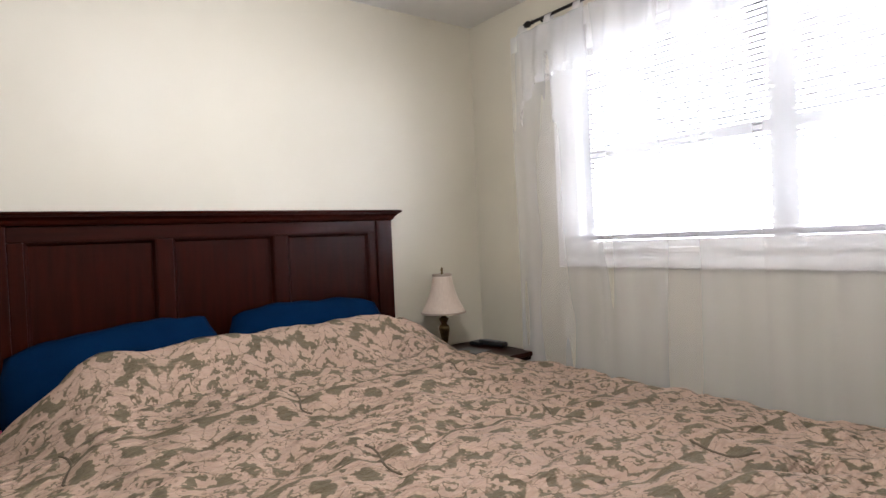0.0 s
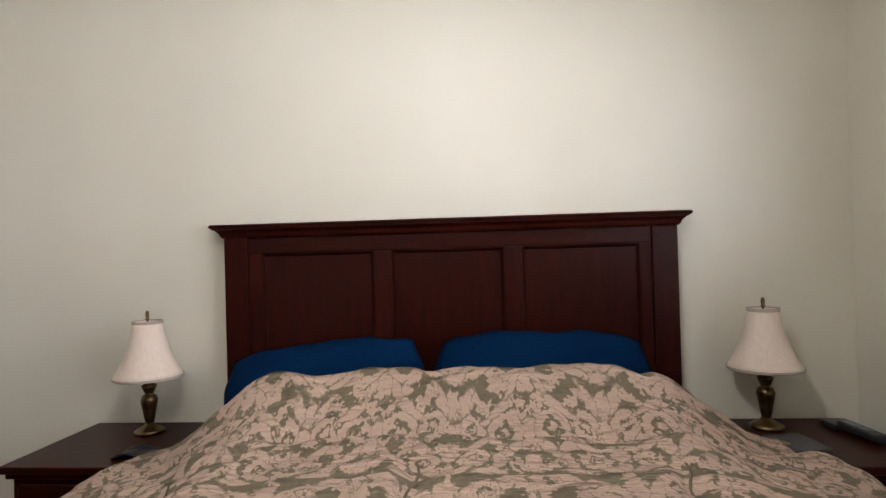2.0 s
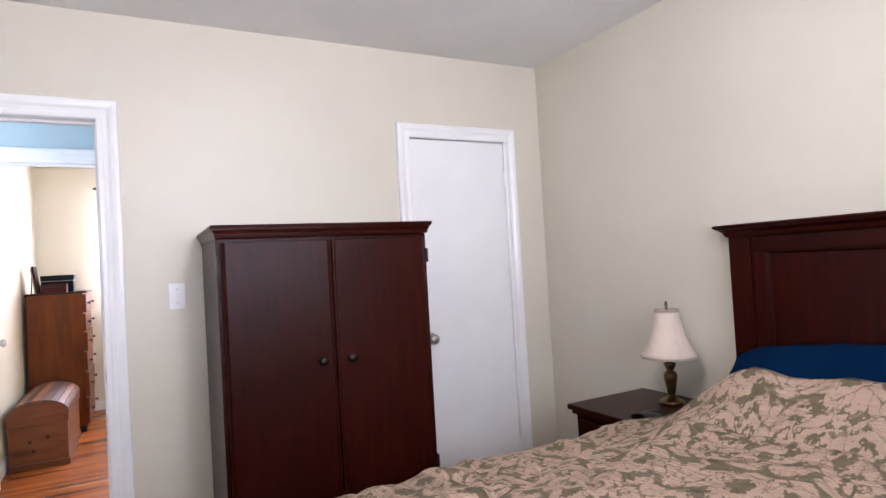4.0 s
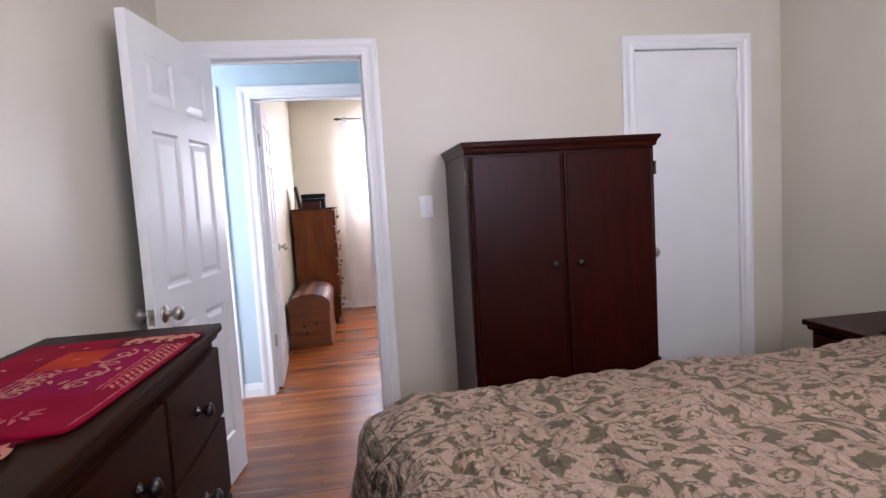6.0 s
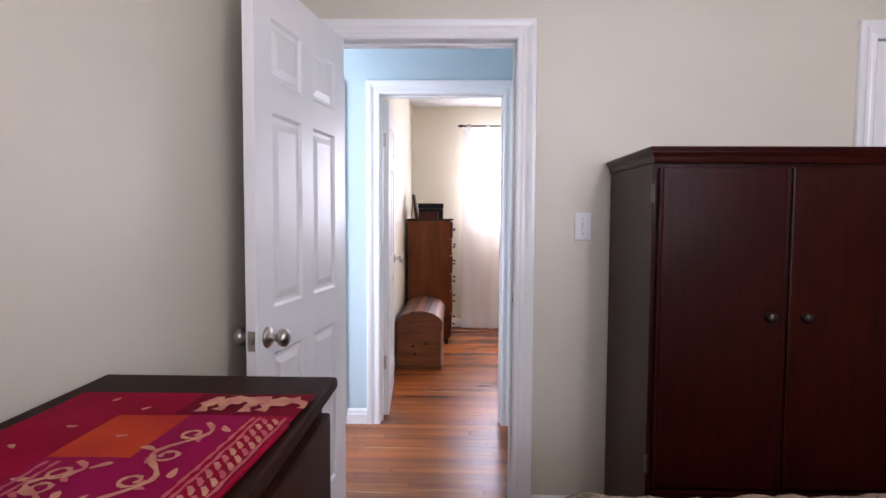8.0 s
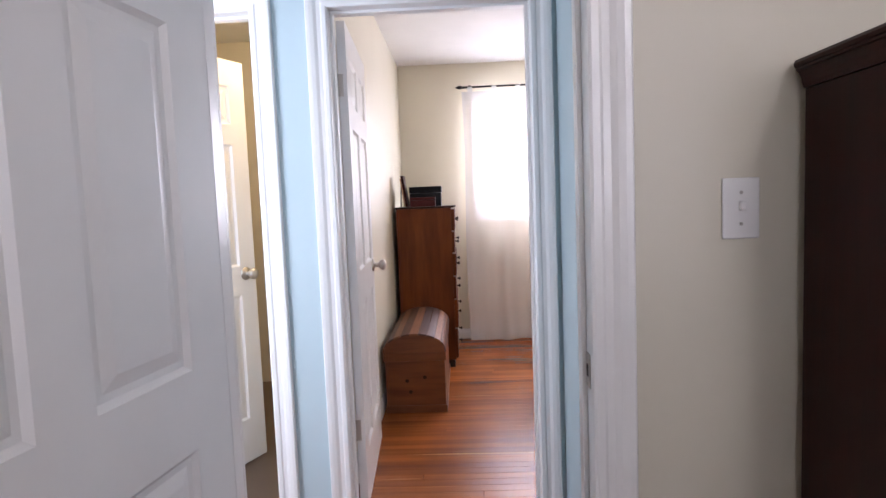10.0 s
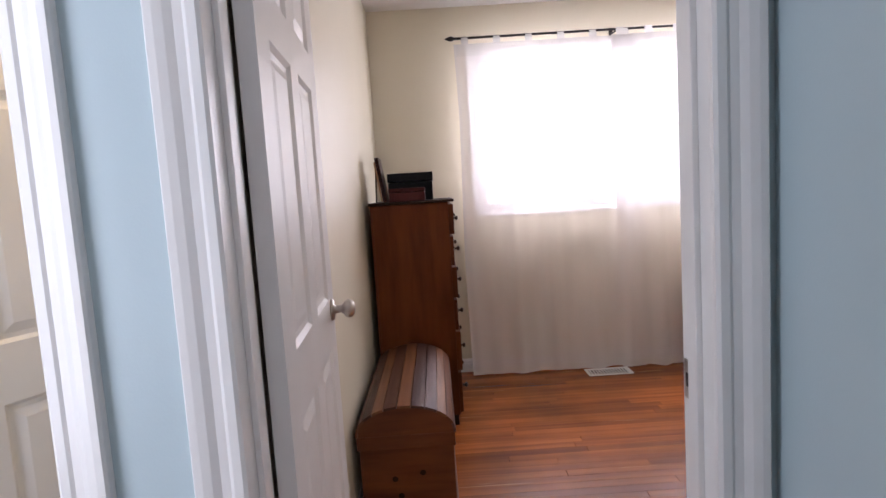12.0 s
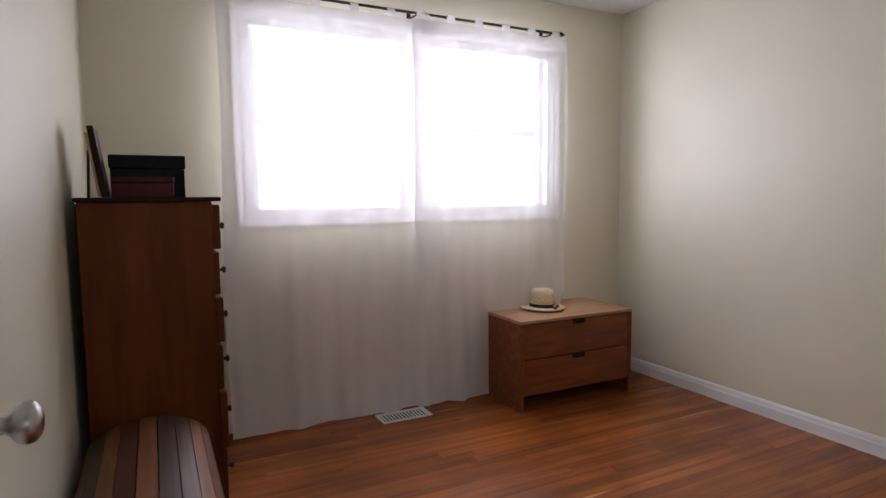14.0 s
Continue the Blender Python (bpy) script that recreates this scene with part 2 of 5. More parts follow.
PINE = material("stained_pine", (0.165, 0.050, 0.013), 0.45, spec=0.3, colour2=(0.085, 0.025, 0.007), scale=3.0, detail=6, stretch=(8, 0.9, 8), bump=0.1, bump_scale=20, vary=0.1, blotch=0.12)
SLATS = [material("trunk_slat_" + nm, c, 0.45, spec=0.25, colour2=tuple(k * 0.6 for k in c), scale=4, detail=6, stretch=(0.8, 9, 9), bump=0.1, bump_scale=20, vary=0.15)
         for nm, c in (("tan", (0.235, 0.098, 0.042)), ("umber", (0.085, 0.034, 0.020)), ("plum", (0.105, 0.055, 0.046)), ("russet", (0.155, 0.056, 0.024)))]
OAK = material("honey_wood", (0.235, 0.068, 0.013), 0.45, colour2=(0.125, 0.034, 0.007), scale=3.5, detail=7, stretch=(0.8, 8, 8), spec=0.3, bump=0.08, bump_scale=22, vary=0.08, blotch=0.1)
OAK_TOP = material("worn_honey_wood", (0.44, 0.25, 0.13), 0.45, colour2=(0.34, 0.18, 0.09), scale=3.5, detail=7, stretch=(0.8, 8, 8), bump=0.08, bump_scale=22)


def floor_plank(name, island):
    """Oiled oak strip: soft grain, sapwood streaks along some boards, old grey-brown stains."""
    mat = material(name, (0.325, 0.096, 0.020), 0.27, colour2=(0.165, 0.043, 0.010), scale=1.6, detail=7, stretch=(14, 0.55, 14), bump=0.08, bump_scale=26, spec=0.36,
                   blotch=0.28, vary=0.22, island=island, contrast=(0.26, 0.74))
    n, l = mat.node_tree.nodes, mat.node_tree.links
    b = n["Principled BSDF"]
    colour = b.inputs["Base Color"].links[0].from_socket
    where = n.new("ShaderNodeNewGeometry").outputs["Position"]
    for stretch, scale, lo, hi, tint, most in (((26, 0.75, 1), 1.0, 0.665, 0.72, (0.52, 0.27, 0.10), 0.75), ((2.6, 0.9, 1), 1.5, 0.56, 0.74, (0.070, 0.026, 0.012), 0.40), ((19, 0.6, 1), 1.0, 0.62, 0.70, (0.10, 0.028, 0.008), 0.42)):
        mp, tex, mr, mix = n.new("ShaderNodeMapping"), n.new("ShaderNodeTexNoise"), n.new("ShaderNodeMapRange"), n.new("ShaderNodeMixRGB")
        mp.inputs["Scale"].default_value = stretch
        mp.inputs["Location"].default_value = (lo * 50, hi * 30, 0)
        tex.inputs["Scale"].default_value, tex.inputs["Detail"].default_value = scale, 4
        mr.inputs["From Min"].default_value, mr.inputs["From Max"].default_value, mr.inputs["To Max"].default_value = lo, hi, most
        mix.inputs["Color2"].default_value = (*tint, 1)
        l.new(where, mp.inputs["Vector"]), l.new(mp.outputs[0], tex.inputs["Vector"]), l.new(tex.outputs["Fac"], mr.inputs["Value"])
        l.new(mr.outputs[0], mix.inputs["Fac"]), l.new(colour, mix.inputs["Color1"])
        colour = mix.outputs[0]
    l.new(colour, b.inputs["Base Color"])
    return mat


PLANK = floor_plank("oak_floor_plank", False)
PLANK_I = floor_plank("oak_floor_plank_joined", True)
# near-black for the subfloor, and for shade painted into holes and recesses
DARK = material("dark_subfloor_and_recess_shade", (0.03, 0.018, 0.012), 0.8)
NICKEL = material("satin_nickel", (0.50, 0.47, 0.43), 0.28, 1.0, bump=0.05, bump_scale=90)
BRASS = material("antique_brass", (0.24, 0.17, 0.075), 0.28, 1.0, colour2=(0.09, 0.06, 0.03), scale=18)
IRON = material("black_iron", (0.018, 0.016, 0.015), 0.45, 0.6)
BRONZE = material("dark_bronze_knob", (0.06, 0.05, 0.043), 0.28, 0.9)
PLASTIC = material("black_plastic", (0.012, 0.012, 0.014), 0.32)
GREY = material("grey_plastic", (0.16, 0.17, 0.18), 0.35)
GREY_LID = material("dark_grey_card", (0.035, 0.036, 0.040), 0.4, colour2=(0.022, 0.023, 0.026), scale=14)
PLATE = material("white_plastic", (0.80, 0.79, 0.77), 0.3)
SHADE = material("cream_silk_shade", (0.66, 0.55, 0.45), 0.75, colour2=(0.60, 0.49, 0.40), scale=6, stretch=(20, 20, 1), bump=0.1, bump_scale=60, spec=0.25)
SHADE_TRIM = material("taupe_shade_trim", (0.36, 0.29, 0.23), 0.7)
NAVY = material("navy_blue_cotton", (0.0008, 0.015, 0.050), 0.9, colour2=(0.0006, 0.011, 0.038), scale=5, bump=0.35, bump_scale=9, bump_dist=0.02, spec=0.05)
MATTRESS = material("cream_ticking", (0.6, 0.57, 0.5), 0.8, bump=0.2)
PINK = material("pink_cotton", (0.55, 0.045, 0.16), 0.8, bump=0.2, bump_scale=12)
# the blind's backlit shade is put into this grey
BLIND = material("backlit_blind_slat", (0.24, 0.23, 0.23), 0.5)
COMFORTER = damask("damask_cloth", (0.138, 0.109, 0.064), (0.405, 0.284, 0.210), (0.235, 0.173, 0.116))
SEAM = material("olive_thread", (0.11, 0.085, 0.05), 0.8)
SHEER = sheer("white_sheer", (0.86, 0.85, 0.85), 0.70, 0.16)
SHEER_B = sheer("white_voile", (0.98, 0.955, 0.955), 0.47, 0.03)
SHEER_HEM = sheer("white_sheer_doubled", (0.83, 0.82, 0.81), 0.42, 0.20)
GLASS = glass_material()
STRAW = material("woven_straw", (0.70, 0.58, 0.40), 0.75, colour2=(0.56, 0.43, 0.27), scale=60, bump=0.6, bump_scale=120)
BLACK_RIBBON = material("black_ribbon", (0.012, 0.011, 0.012), 0.5)
TWIG = material("dried_flower", (0.22, 0.10, 0.07), 0.8)
REDBOX = material("dark_red_leather", (0.055, 0.006, 0.005), 0.4, spec=0.15, bump=0.15, bump_scale=80)
BLACKBOX = material("black_lacquer", (0.006, 0.0065, 0.008), 0.4, spec=0.1)
CRIMSON = material("crimson_cotton", (0.235, 0.0022, 0.022), 0.8, colour2=(0.18, 0.0018, 0.016), scale=9, bump=0.25, bump_scale=90, spec=0.06)
WINE = material("dark_wine_cotton", (0.135, 0.0015, 0.013), 0.8, colour2=(0.10, 0.0012, 0.010), scale=9, bump=0.25, bump_scale=90, spec=0.06)
MAGENTA = material("magenta_cotton", (0.235, 0.0035, 0.050), 0.8, colour2=(0.185, 0.0028, 0.038), scale=9, bump=0.25, bump_scale=90, spec=0.06)
ORANGE = material("burnt_orange_cotton", (0.38, 0.040, 0.012), 0.8, colour2=(0.25, 0.006, 0.014), scale=7, bump=0.25, bump_scale=90, spec=0.06, contrast=(0.4, 0.75))
PRINT = material("cream_print", (0.50, 0.25, 0.13), 0.75, colour2=(0.36, 0.09, 0.08), scale=30)
PRINT_PINK = material("faded_pink_print", (0.44, 0.10, 0.10), 0.75, colour2=(0.32, 0.025, 0.05), scale=30)
DARKWOOD = material("old_dark_wood", (0.030, 0.012, 0.006), 0.45, spec=0.15, colour2=(0.016, 0.007, 0.004), scale=5, stretch=(1, 9, 9), bump=0.15, bump_scale=24, vary=0.15)
GILT = material("worn_gilt_paint", (0.034, 0.020, 0.006), 0.55, spec=0.15)
TILE_FLOOR = material("dark_bathroom_floor", (0.10, 0.07, 0.05), 0.4, blotch=0.2)
VENT = material("white_enamel", (0.78, 0.77, 0.75), 0.35)


# ---- builders ----
def part(name, bm, mat, parent=None, label="", smooth=False):
    """Links a bmesh as one mesh object, under a thing or a part when a parent is given."""
    me = bpy.data.meshes.new(name)
    bmesh.ops.recalc_face_normals(bm, faces=bm.faces[:])
    bm.to_mesh(me)
    bm.free()
    me.materials.append(mat)
    if smooth:
        for p in me.polygons:
            p.use_smooth = True
    ob = new(name, me)
    if parent:
        ob.parent = parent
    if label:
        ob["label"] = label
    return ob


def thing(name, m, label, category, group="", kind=""):
    ob = new(name)
    ob.empty_display_size = 0.1
    ob.matrix_world = m
    return tagged(ob, label, category, group, kind)


def box(x0, x1, y0, y1, z0, z1, bevel=0.0, bm=None):
    own = bmesh.new()
    v = [own.verts.new((x, y, z)) for x in (x0, x1) for y in (y0, y1) for z in (z0, z1)]
    for f in ((0, 1, 3, 2), (4, 6, 7, 5), (0, 4, 5, 1), (2, 3, 7, 6), (0, 2, 6, 4), (1, 5, 7, 3)):
        own.faces.new([v[i] for i in f])
    if bevel:
        bmesh.ops.bevel(own, geom=own.edges[:], offset=bevel, segments=2, affect="EDGES", profile=0.5)
    return join(bm, own)


def join(bm, own):
    if bm is None:
        return own
    me = bpy.data.meshes.new("scratch")
    own.to_mesh(me)
    own.free()
    bm.from_mesh(me)
    bpy.data.meshes.remove(me)
    return bm


def lathe(profile, n=24, m=None, bm=None):
    """A turned body: profile of (radius, height) round z, then put at m."""
    own = bmesh.new()
    rings = []
    for r, z in profile:
        rings.append([own.verts.new((r * math.cos(2 * math.pi * i / n), r * math.sin(2 * math.pi * i / n), z)) for i in range(n)])
    for a, b in zip(rings, rings[1:]):
        for i in range(n):
            own.faces.new((a[i], a[(i + 1) % n], b[(i + 1) % n], b[i]))
    own.faces.new(rings[0][::-1])
    own.faces.new(rings[-1])
    if m is not None:
        bmesh.ops.transform(own, matrix=m, verts=own.verts[:])
    return join(bm, own)


def moulding(profile, p0, p1, u, v, miter0=0.0, miter1=0.0, bm=None):
    """A straight run of moulding from p0 to p1; the profile's (a, b) go along u and v; each end may be mitred along a."""
    own = bmesh.new()
    p0, p1, u, v = Vector(p0), Vector(p1), Vector(u), Vector(v)
    d = (p1 - p0).normalized()
    ends = [[own.verts.new(p + u * a + v * b + d * (k * a)) for a, b in profile] for p, k in ((p0, miter0), (p1, miter1))]
    n = len(profile)
    for i in range(n):
        own.faces.new((ends[0][i], ends[0][(i + 1) % n], ends[1][(i + 1) % n], ends[1][i]))
    own.faces.new(ends[0]), own.faces.new(ends[1][::-1])
    return join(bm, own)


def tube(points, r, n=8, bm=None):
    """A round rod through points."""
    own = bmesh.new()
    pts = [Vector(p) for p in points]
    rings = []
    for i, p in enumerate(pts):
        d = (pts[min(i + 1, len(pts) - 1)] - pts[max(i - 1, 0)]).normalized()
        a = d.orthogonal().normalized() if i == 0 else (rings[-1][1] - d * rings[-1][1].dot(d)).normalized()
        b = d.cross(a)
        rings.append(([own.verts.new(p + r * (a * math.cos(2 * math.pi * k / n) + b * math.sin(2 * math.pi * k / n))) for k in range(n)], a))
    for (q, _), (s, _) in zip(rings, rings[1:]):
        for k in range(n):
            own.faces.new((q[k], q[(k + 1) % n], s[(k + 1) % n], s[k]))
    own.faces.new(rings[0][0][::-1]), own.faces.new(rings[-1][0])
    return join(bm, own)


def sheet(nx, ny, place, bm=None, uv=None):
    """A grid of nx by ny cells; place(a, b) gives the point for a and b from 0 to 1, uv(a, b) the cloth's own coordinates."""
    own = bmesh.new()
    g = [[own.verts.new(place(i / nx, j / ny)) for j in range(ny + 1)] for i in range(nx + 1)]
    layer = own.loops.layers.uv.new("cloth") if uv else None
    for i in range(nx):
        for j in range(ny):
            f = own.faces.new((g[i][j], g[i + 1][j], g[i + 1][j + 1], g[i][j + 1]))
            if layer:
                for loop, (a, b) in zip(f.loops, ((i, j), (i + 1, j), (i + 1, j + 1), (i, j + 1))):
                    loop[layer].uv = uv(a / nx, b / ny)
    return join(bm, own)


def smooth_step(a, b, x):
    t = min(max((x - a) / (b - a), 0.0), 1.0)
    return t * t * (3 - 2 * t)


def wall(name, label, along, d0, d1, a0, a1, z0, z1, holes, mat):
    """A wall slab between d0 and d1, running from a0 to a1 along 'x' or 'y', with holes (a0, a1, z0, z1) right through it."""
    cuts_a = sorted({a0, a1, *(h[0] for h in holes), *(h[1] for h in holes)})
    cuts_z = sorted({z0, z1, *(h[2] for h in holes), *(h[3] for h in holes)})
    full = {}
    for i, (p, q) in enumerate(zip(cuts_a, cuts_a[1:])):
        for j, (r, s) in enumerate(zip(cuts_z, cuts_z[1:])):
            full[i, j] = not any(h[0] <= (p + q) / 2 <= h[1] and h[2] <= (r + s) / 2 <= h[3] for h in holes)
    bm = bmesh.new()
    made = {}

    def vert(d, a, z):
        key = (d, a, z)
        if key not in made:
            made[key] = bm.verts.new((a, d, z) if along == "x" else (d, a, z))
        return made[key]

    for (i, j), solid in full.items():
        if not solid:
            continue
        p, q, r, s = cuts_a[i], cuts_a[i + 1], cuts_z[j], cuts_z[j + 1]
        for d in (d0, d1):
            bm.faces.new((vert(d, p, r), vert(d, q, r), vert(d, q, s), vert(d, p, s)))
        for (di, dj), (u, w) in (((-1, 0), ((p, r), (p, s))), ((1, 0), ((q, r), (q, s))), ((0, -1), ((p, r), (q, r))), ((0, 1), ((p, s), (q, s)))):
            if not full.get((i + di, j + dj), False):
                bm.faces.new((vert(d0, *u), vert(d0, *w), vert(d1, *w), vert(d1, *u)))
    return tagged(part(name, bm, mat), label, "wall", kind="structure")


CASING = [(0.0, 0.0), (0.0, 0.010), (0.006, 0.014), (0.020, 0.014), (0.026, 0.011), (0.040, 0.012), (0.052, 0.018), (0.066, 0.021), (0.078, 0.021), (0.082, 0.016), (0.082, 0.0)]


def casing(name, label, origin, across, out, a0, a1, top, width=1.0, sill=None):
    """Mitred casing round an opening: legs and head (and a bottom run when sill is given) on a wall; across and out are unit directions."""
    o, ac, ou, up = Vector(origin), Vector(across), Vector(out), Vector((0, 0, 1))
    prof = [(a * width, b) for a, b in CASING]
    frame_thing = thing(name, Matrix.Identity(4), label, "door trim", kind="structure")
    low = sill or 0.0
    k = -1.0 if sill else 0.0
    part("casing_leg", moulding(prof, o + ac * a0 + up * low, o + ac * a0 + up * top, -ac, ou, k, 1), WHITE, frame_thing)
    part("casing_leg", moulding(prof, o + ac * a1 + up * low, o + ac * a1 + up * top, ac, ou, k, 1), WHITE, frame_thing)
    part("casing_head", moulding(prof, o + ac * a0 + up * top, o + ac * a1 + up * top, up, ou, -1, 1), WHITE, frame_thing)
    if sill:
        part("casing_sill", moulding(prof, o + ac * a0 + up * low, o + ac * a1 + up * low, -up, ou, -1, 1), WHITE, frame_thing)
    return frame_thing


def jamb(parent, along, d0, d1, a0, a1, top, stop_d):
    """The lining of a doorway with its stops, as parts of its trim."""
    def run(p, q, r, s, z0, z1):
        b = (p, q, r, s) if along == "x" else (r, s, p, q)
        return box(*b, z0, z1, 0.0015)
    t = 0.018
    part("jamb", run(a0 - t, a0, d0, d1, 0.0, top), WHITE, parent)
    part("jamb", run(a1, a1 + t, d0, d1, 0.0, top), WHITE, parent)
    part("jamb_head", run(a0 - t, a1 + t, d0, d1, top, top + t), WHITE, parent)
    part("stop", run(a0, a0 + 0.011, stop_d - 0.017, stop_d + 0.017, 0.0, top), WHITE, parent)
    part("stop", run(a1 - 0.011, a1, stop_d - 0.017, stop_d + 0.017, 0.0, top), WHITE, parent)
    part("stop", run(a0 + 0.011, a1 - 0.011, stop_d - 0.017, stop_d + 0.017, top - 0.011, top), WHITE, parent)


def panel_leaf(w, h, t):
    """A six-panel door leaf from x 0 to w, y 0 to t, z 0 to h, moulded on both faces."""
    bm = bmesh.new()
    s = w * 0.145
    mid = w * 0.13
    xs = [0, s, (w - mid) / 2, (w + mid) / 2, w - s, w]
    zs = [0, 0.22, 0.86, 1.005, 1.61, 1.71, h - 0.125, h]
    for y, inward in ((0.0, 1.0), (t, -1.0)):
        for i in range(5):
            for j in range(7):
                x0, x1, z0, z1 = xs[i], xs[i + 1], zs[j], zs[j + 1]
                loops = [(0.0, 0.0)]
                if i in (1, 3) and j in (1, 3, 5):
                    loops += [(0.010, 0.009), (0.022, 0.010), (0.046, 0.003), (0.050, 0.003)]
                rings = [[bm.verts.new(p) for p in ((x0 + k, y + inward * d, z0 + k), (x1 - k, y + inward * d, z0 + k), (x1 - k, y + inward * d, z1 - k), (x0 + k, y + inward * d, z1 - k))]
                         for k, d in loops]
                for a, b in zip(rings, rings[1:]):
                    for q in range(4):
                        bm.faces.new((a[q], a[(q + 1) % 4], b[(q + 1) % 4], b[q]))
                bm.faces.new(rings[-1])
    for x in (0, w):
        bm.faces.new([bm.verts.new(p) for p in ((x, 0, 0), (x, t, 0), (x, t, h), (x, 0, h))])
    for z in (0, h):
        bm.faces.new([bm.verts.new(p) for p in ((0, 0, z), (w, 0, z), (w, t, z), (0, t, z))])
    bmesh.ops.remove_doubles(bm, verts=bm.verts[:], dist=0.0002)
    return bm


KNOB = [(0.033, 0.0), (0.033, 0.004), (0.029, 0.009), (0.013, 0.012), (0.011, 0.030), (0.016, 0.036), (0.025, 0.043), (0.028, 0.053), (0.026, 0.062), (0.018, 0.069), (0.006, 0.072)]


def door_knob(parent, x, y, z, toward):
    """A round knob on its rose, standing out along +y or -y."""
    m = pose(x, y, z, -90 if toward > 0 else 90)
    return part("door_knob", lathe(KNOB, 24, m), NICKEL, parent, "satin nickel round knob", True)


def hinge(parent, x, y, z, side, mat=None):
    bm = tube([(x, y, z - 0.045), (x, y, z + 0.045)], 0.006, 10)
    box(x, x + 0.032 * side, y + 0.003, y + 0.006, z - 0.044, z + 0.044, 0, bm)
    return part("hinge", bm, mat or NICKEL, parent, "satin nickel butt hinge")


def baseboard(name, p0, p1, out, h=0.095):
    prof = [(0, 0), (0, 0.014), (h * 0.62, 0.014), (h * 0.70, 0.011), (h * 0.88, 0.009), (h, 0.004), (h, 0)]
    return tagged(part(name, moulding(prof, p0, p1, (0, 0, 1), out), WHITE), "white painted moulded baseboard", "baseboard", kind="structure")


# ---- the shell of the rooms ----
R1X, R1S, H1 = 3.61, -3.292, 2.50         # bedroom: x 0 to R1X, y R1S to 0
HX, HXB, HN, HS = -1.09, -1.205, -2.212, -5.2   # hall: x HX to -0.12; its west wall is HXB to HX
R2X, R2S, R2N, H2 = -4.29, -3.125, 0.215, 2.555  # far room
D1A, D1B, DTOP = -3.100, -2.342, 2.035      # bedroom doorway
D2A, D2B = -3.062, -2.312                   # far room's doorway
BA, BB = -3.962, -3.357                     # bathroom doorway
CA, CB = -0.880, -0.270                     # closet door
W1A, W1B, W1L, W1T = -2.62, -0.735, 1.195, 2.17   # bedroom window
W2A, W2B, W2L, W2T = -2.40, -0.41, 1.175, 2.20    # far room's window

wall("wall_north_bedroom", "cream painted plaster wall behind the bed", "x", 0.0, 0.12, -0.12, R1X + 0.15, 0, H1, [], CREAM)
wall("wall_east_bedroom", "cream painted plaster wall with the wide window", "y", R1X, R1X + 0.15, R1S - 0.12, 0.0, 0, H1, [(W1A, W1B, W1L, W1T)], CREAM)
wall("wall_south_bedroom", "cream painted plaster wall behind the dresser", "x", R1S - 0.12, R1S, 0.0, R1X, 0, H1, [], CREAM)
wall("wall_west_bedroom", "cream painted plaster wall with doorway and closet door", "y", -0.060, 0.0, R1S - 0.12, 0.0, 0, H1,
     [(D1A - 0.018, D1B + 0.018, 0, DTOP + 0.018), (CA - 0.018, CB + 0.018, 0, 2.03 + 0.018)], CREAM)
# the wide southern hole is unseen, added as a place for the hall's fill
wall("wall_east_hall", "pale blue painted hall wall", "y", -0.12, -0.061, HS, 0.0, 0, H1, [(-4.90, -3.80, 0, 2.4), (D1A - 0.018, D1B + 0.018, 0, DTOP + 0.018)], BLUE)
wall("wall_north_hall", "pale blue painted wall closing the hall", "x", HN, HN + 0.1, HX, -0.121, 0, H1, [], BLUE)
wall("wall_west_hall", "pale blue painted hall wall with two doorways", "y", -1.149, HX, HS, HN + 0.1, 0, H1,
     [(D2A - 0.018, D2B + 0.018, 0, DTOP + 0.018), (BA - 0.018, BB + 0.018, 0, DTOP + 0.018)], BLUE)
wall("wall_east_far_room", "pale beige painted wall with doorway", "y", HXB, -1.150, -4.9, R2N + 0.1, 0, H2,
     [(D2A - 0.018, D2B + 0.018, 0, DTOP + 0.018), (BA - 0.018, BB + 0.018, 0, DTOP + 0.018)], BEIGE)
wall("wall_south_far_room", "pale beige painted plaster wall", "x", R2S - 0.1, R2S, R2X - 0.15, HXB, 0, H2, [], BEIGE)
wall("wall_west_far_room", "pale beige painted wall with a wide window", "y", R2X - 0.15, R2X, R2S, R2N + 0.1, 0, H2, [(W2A, W2B, W2L, W2T)], BEIGE)
wall("wall_north_far_room", "pale beige painted plaster wall", "x", R2N, R2N + 0.1, R2X, HXB, 0, H2, [], BEIGE)
wall("wall_south_bathroom", "pale painted bathroom wall", "x", -4.9, -4.8, -3.2, HXB, 0, H1, [], CREAM)
wall("wall_west_bathroom", "pale painted bathroom wall", "y", -3.2, -3.1, -4.8, R2S - 0.1, 0, H1, [], CREAM)
wall("wall_south_hall", "pale blue painted end wall of the hall", "x", HS - 0.1, HS, HX, -0.12, 0, H1, [], BLUE)
wall("wall_beyond_hall", "plain wall closing the unseen opening added in the hall", "y", 0.0, 0.1, HS, R1S - 0.12, 0, H1, [], BEIGE)
wall("wall_closet", "plain back wall of the closet", "y", -0.72, -0.62, HN + 0.1, 0.0, 0, H1, [], CREAM)

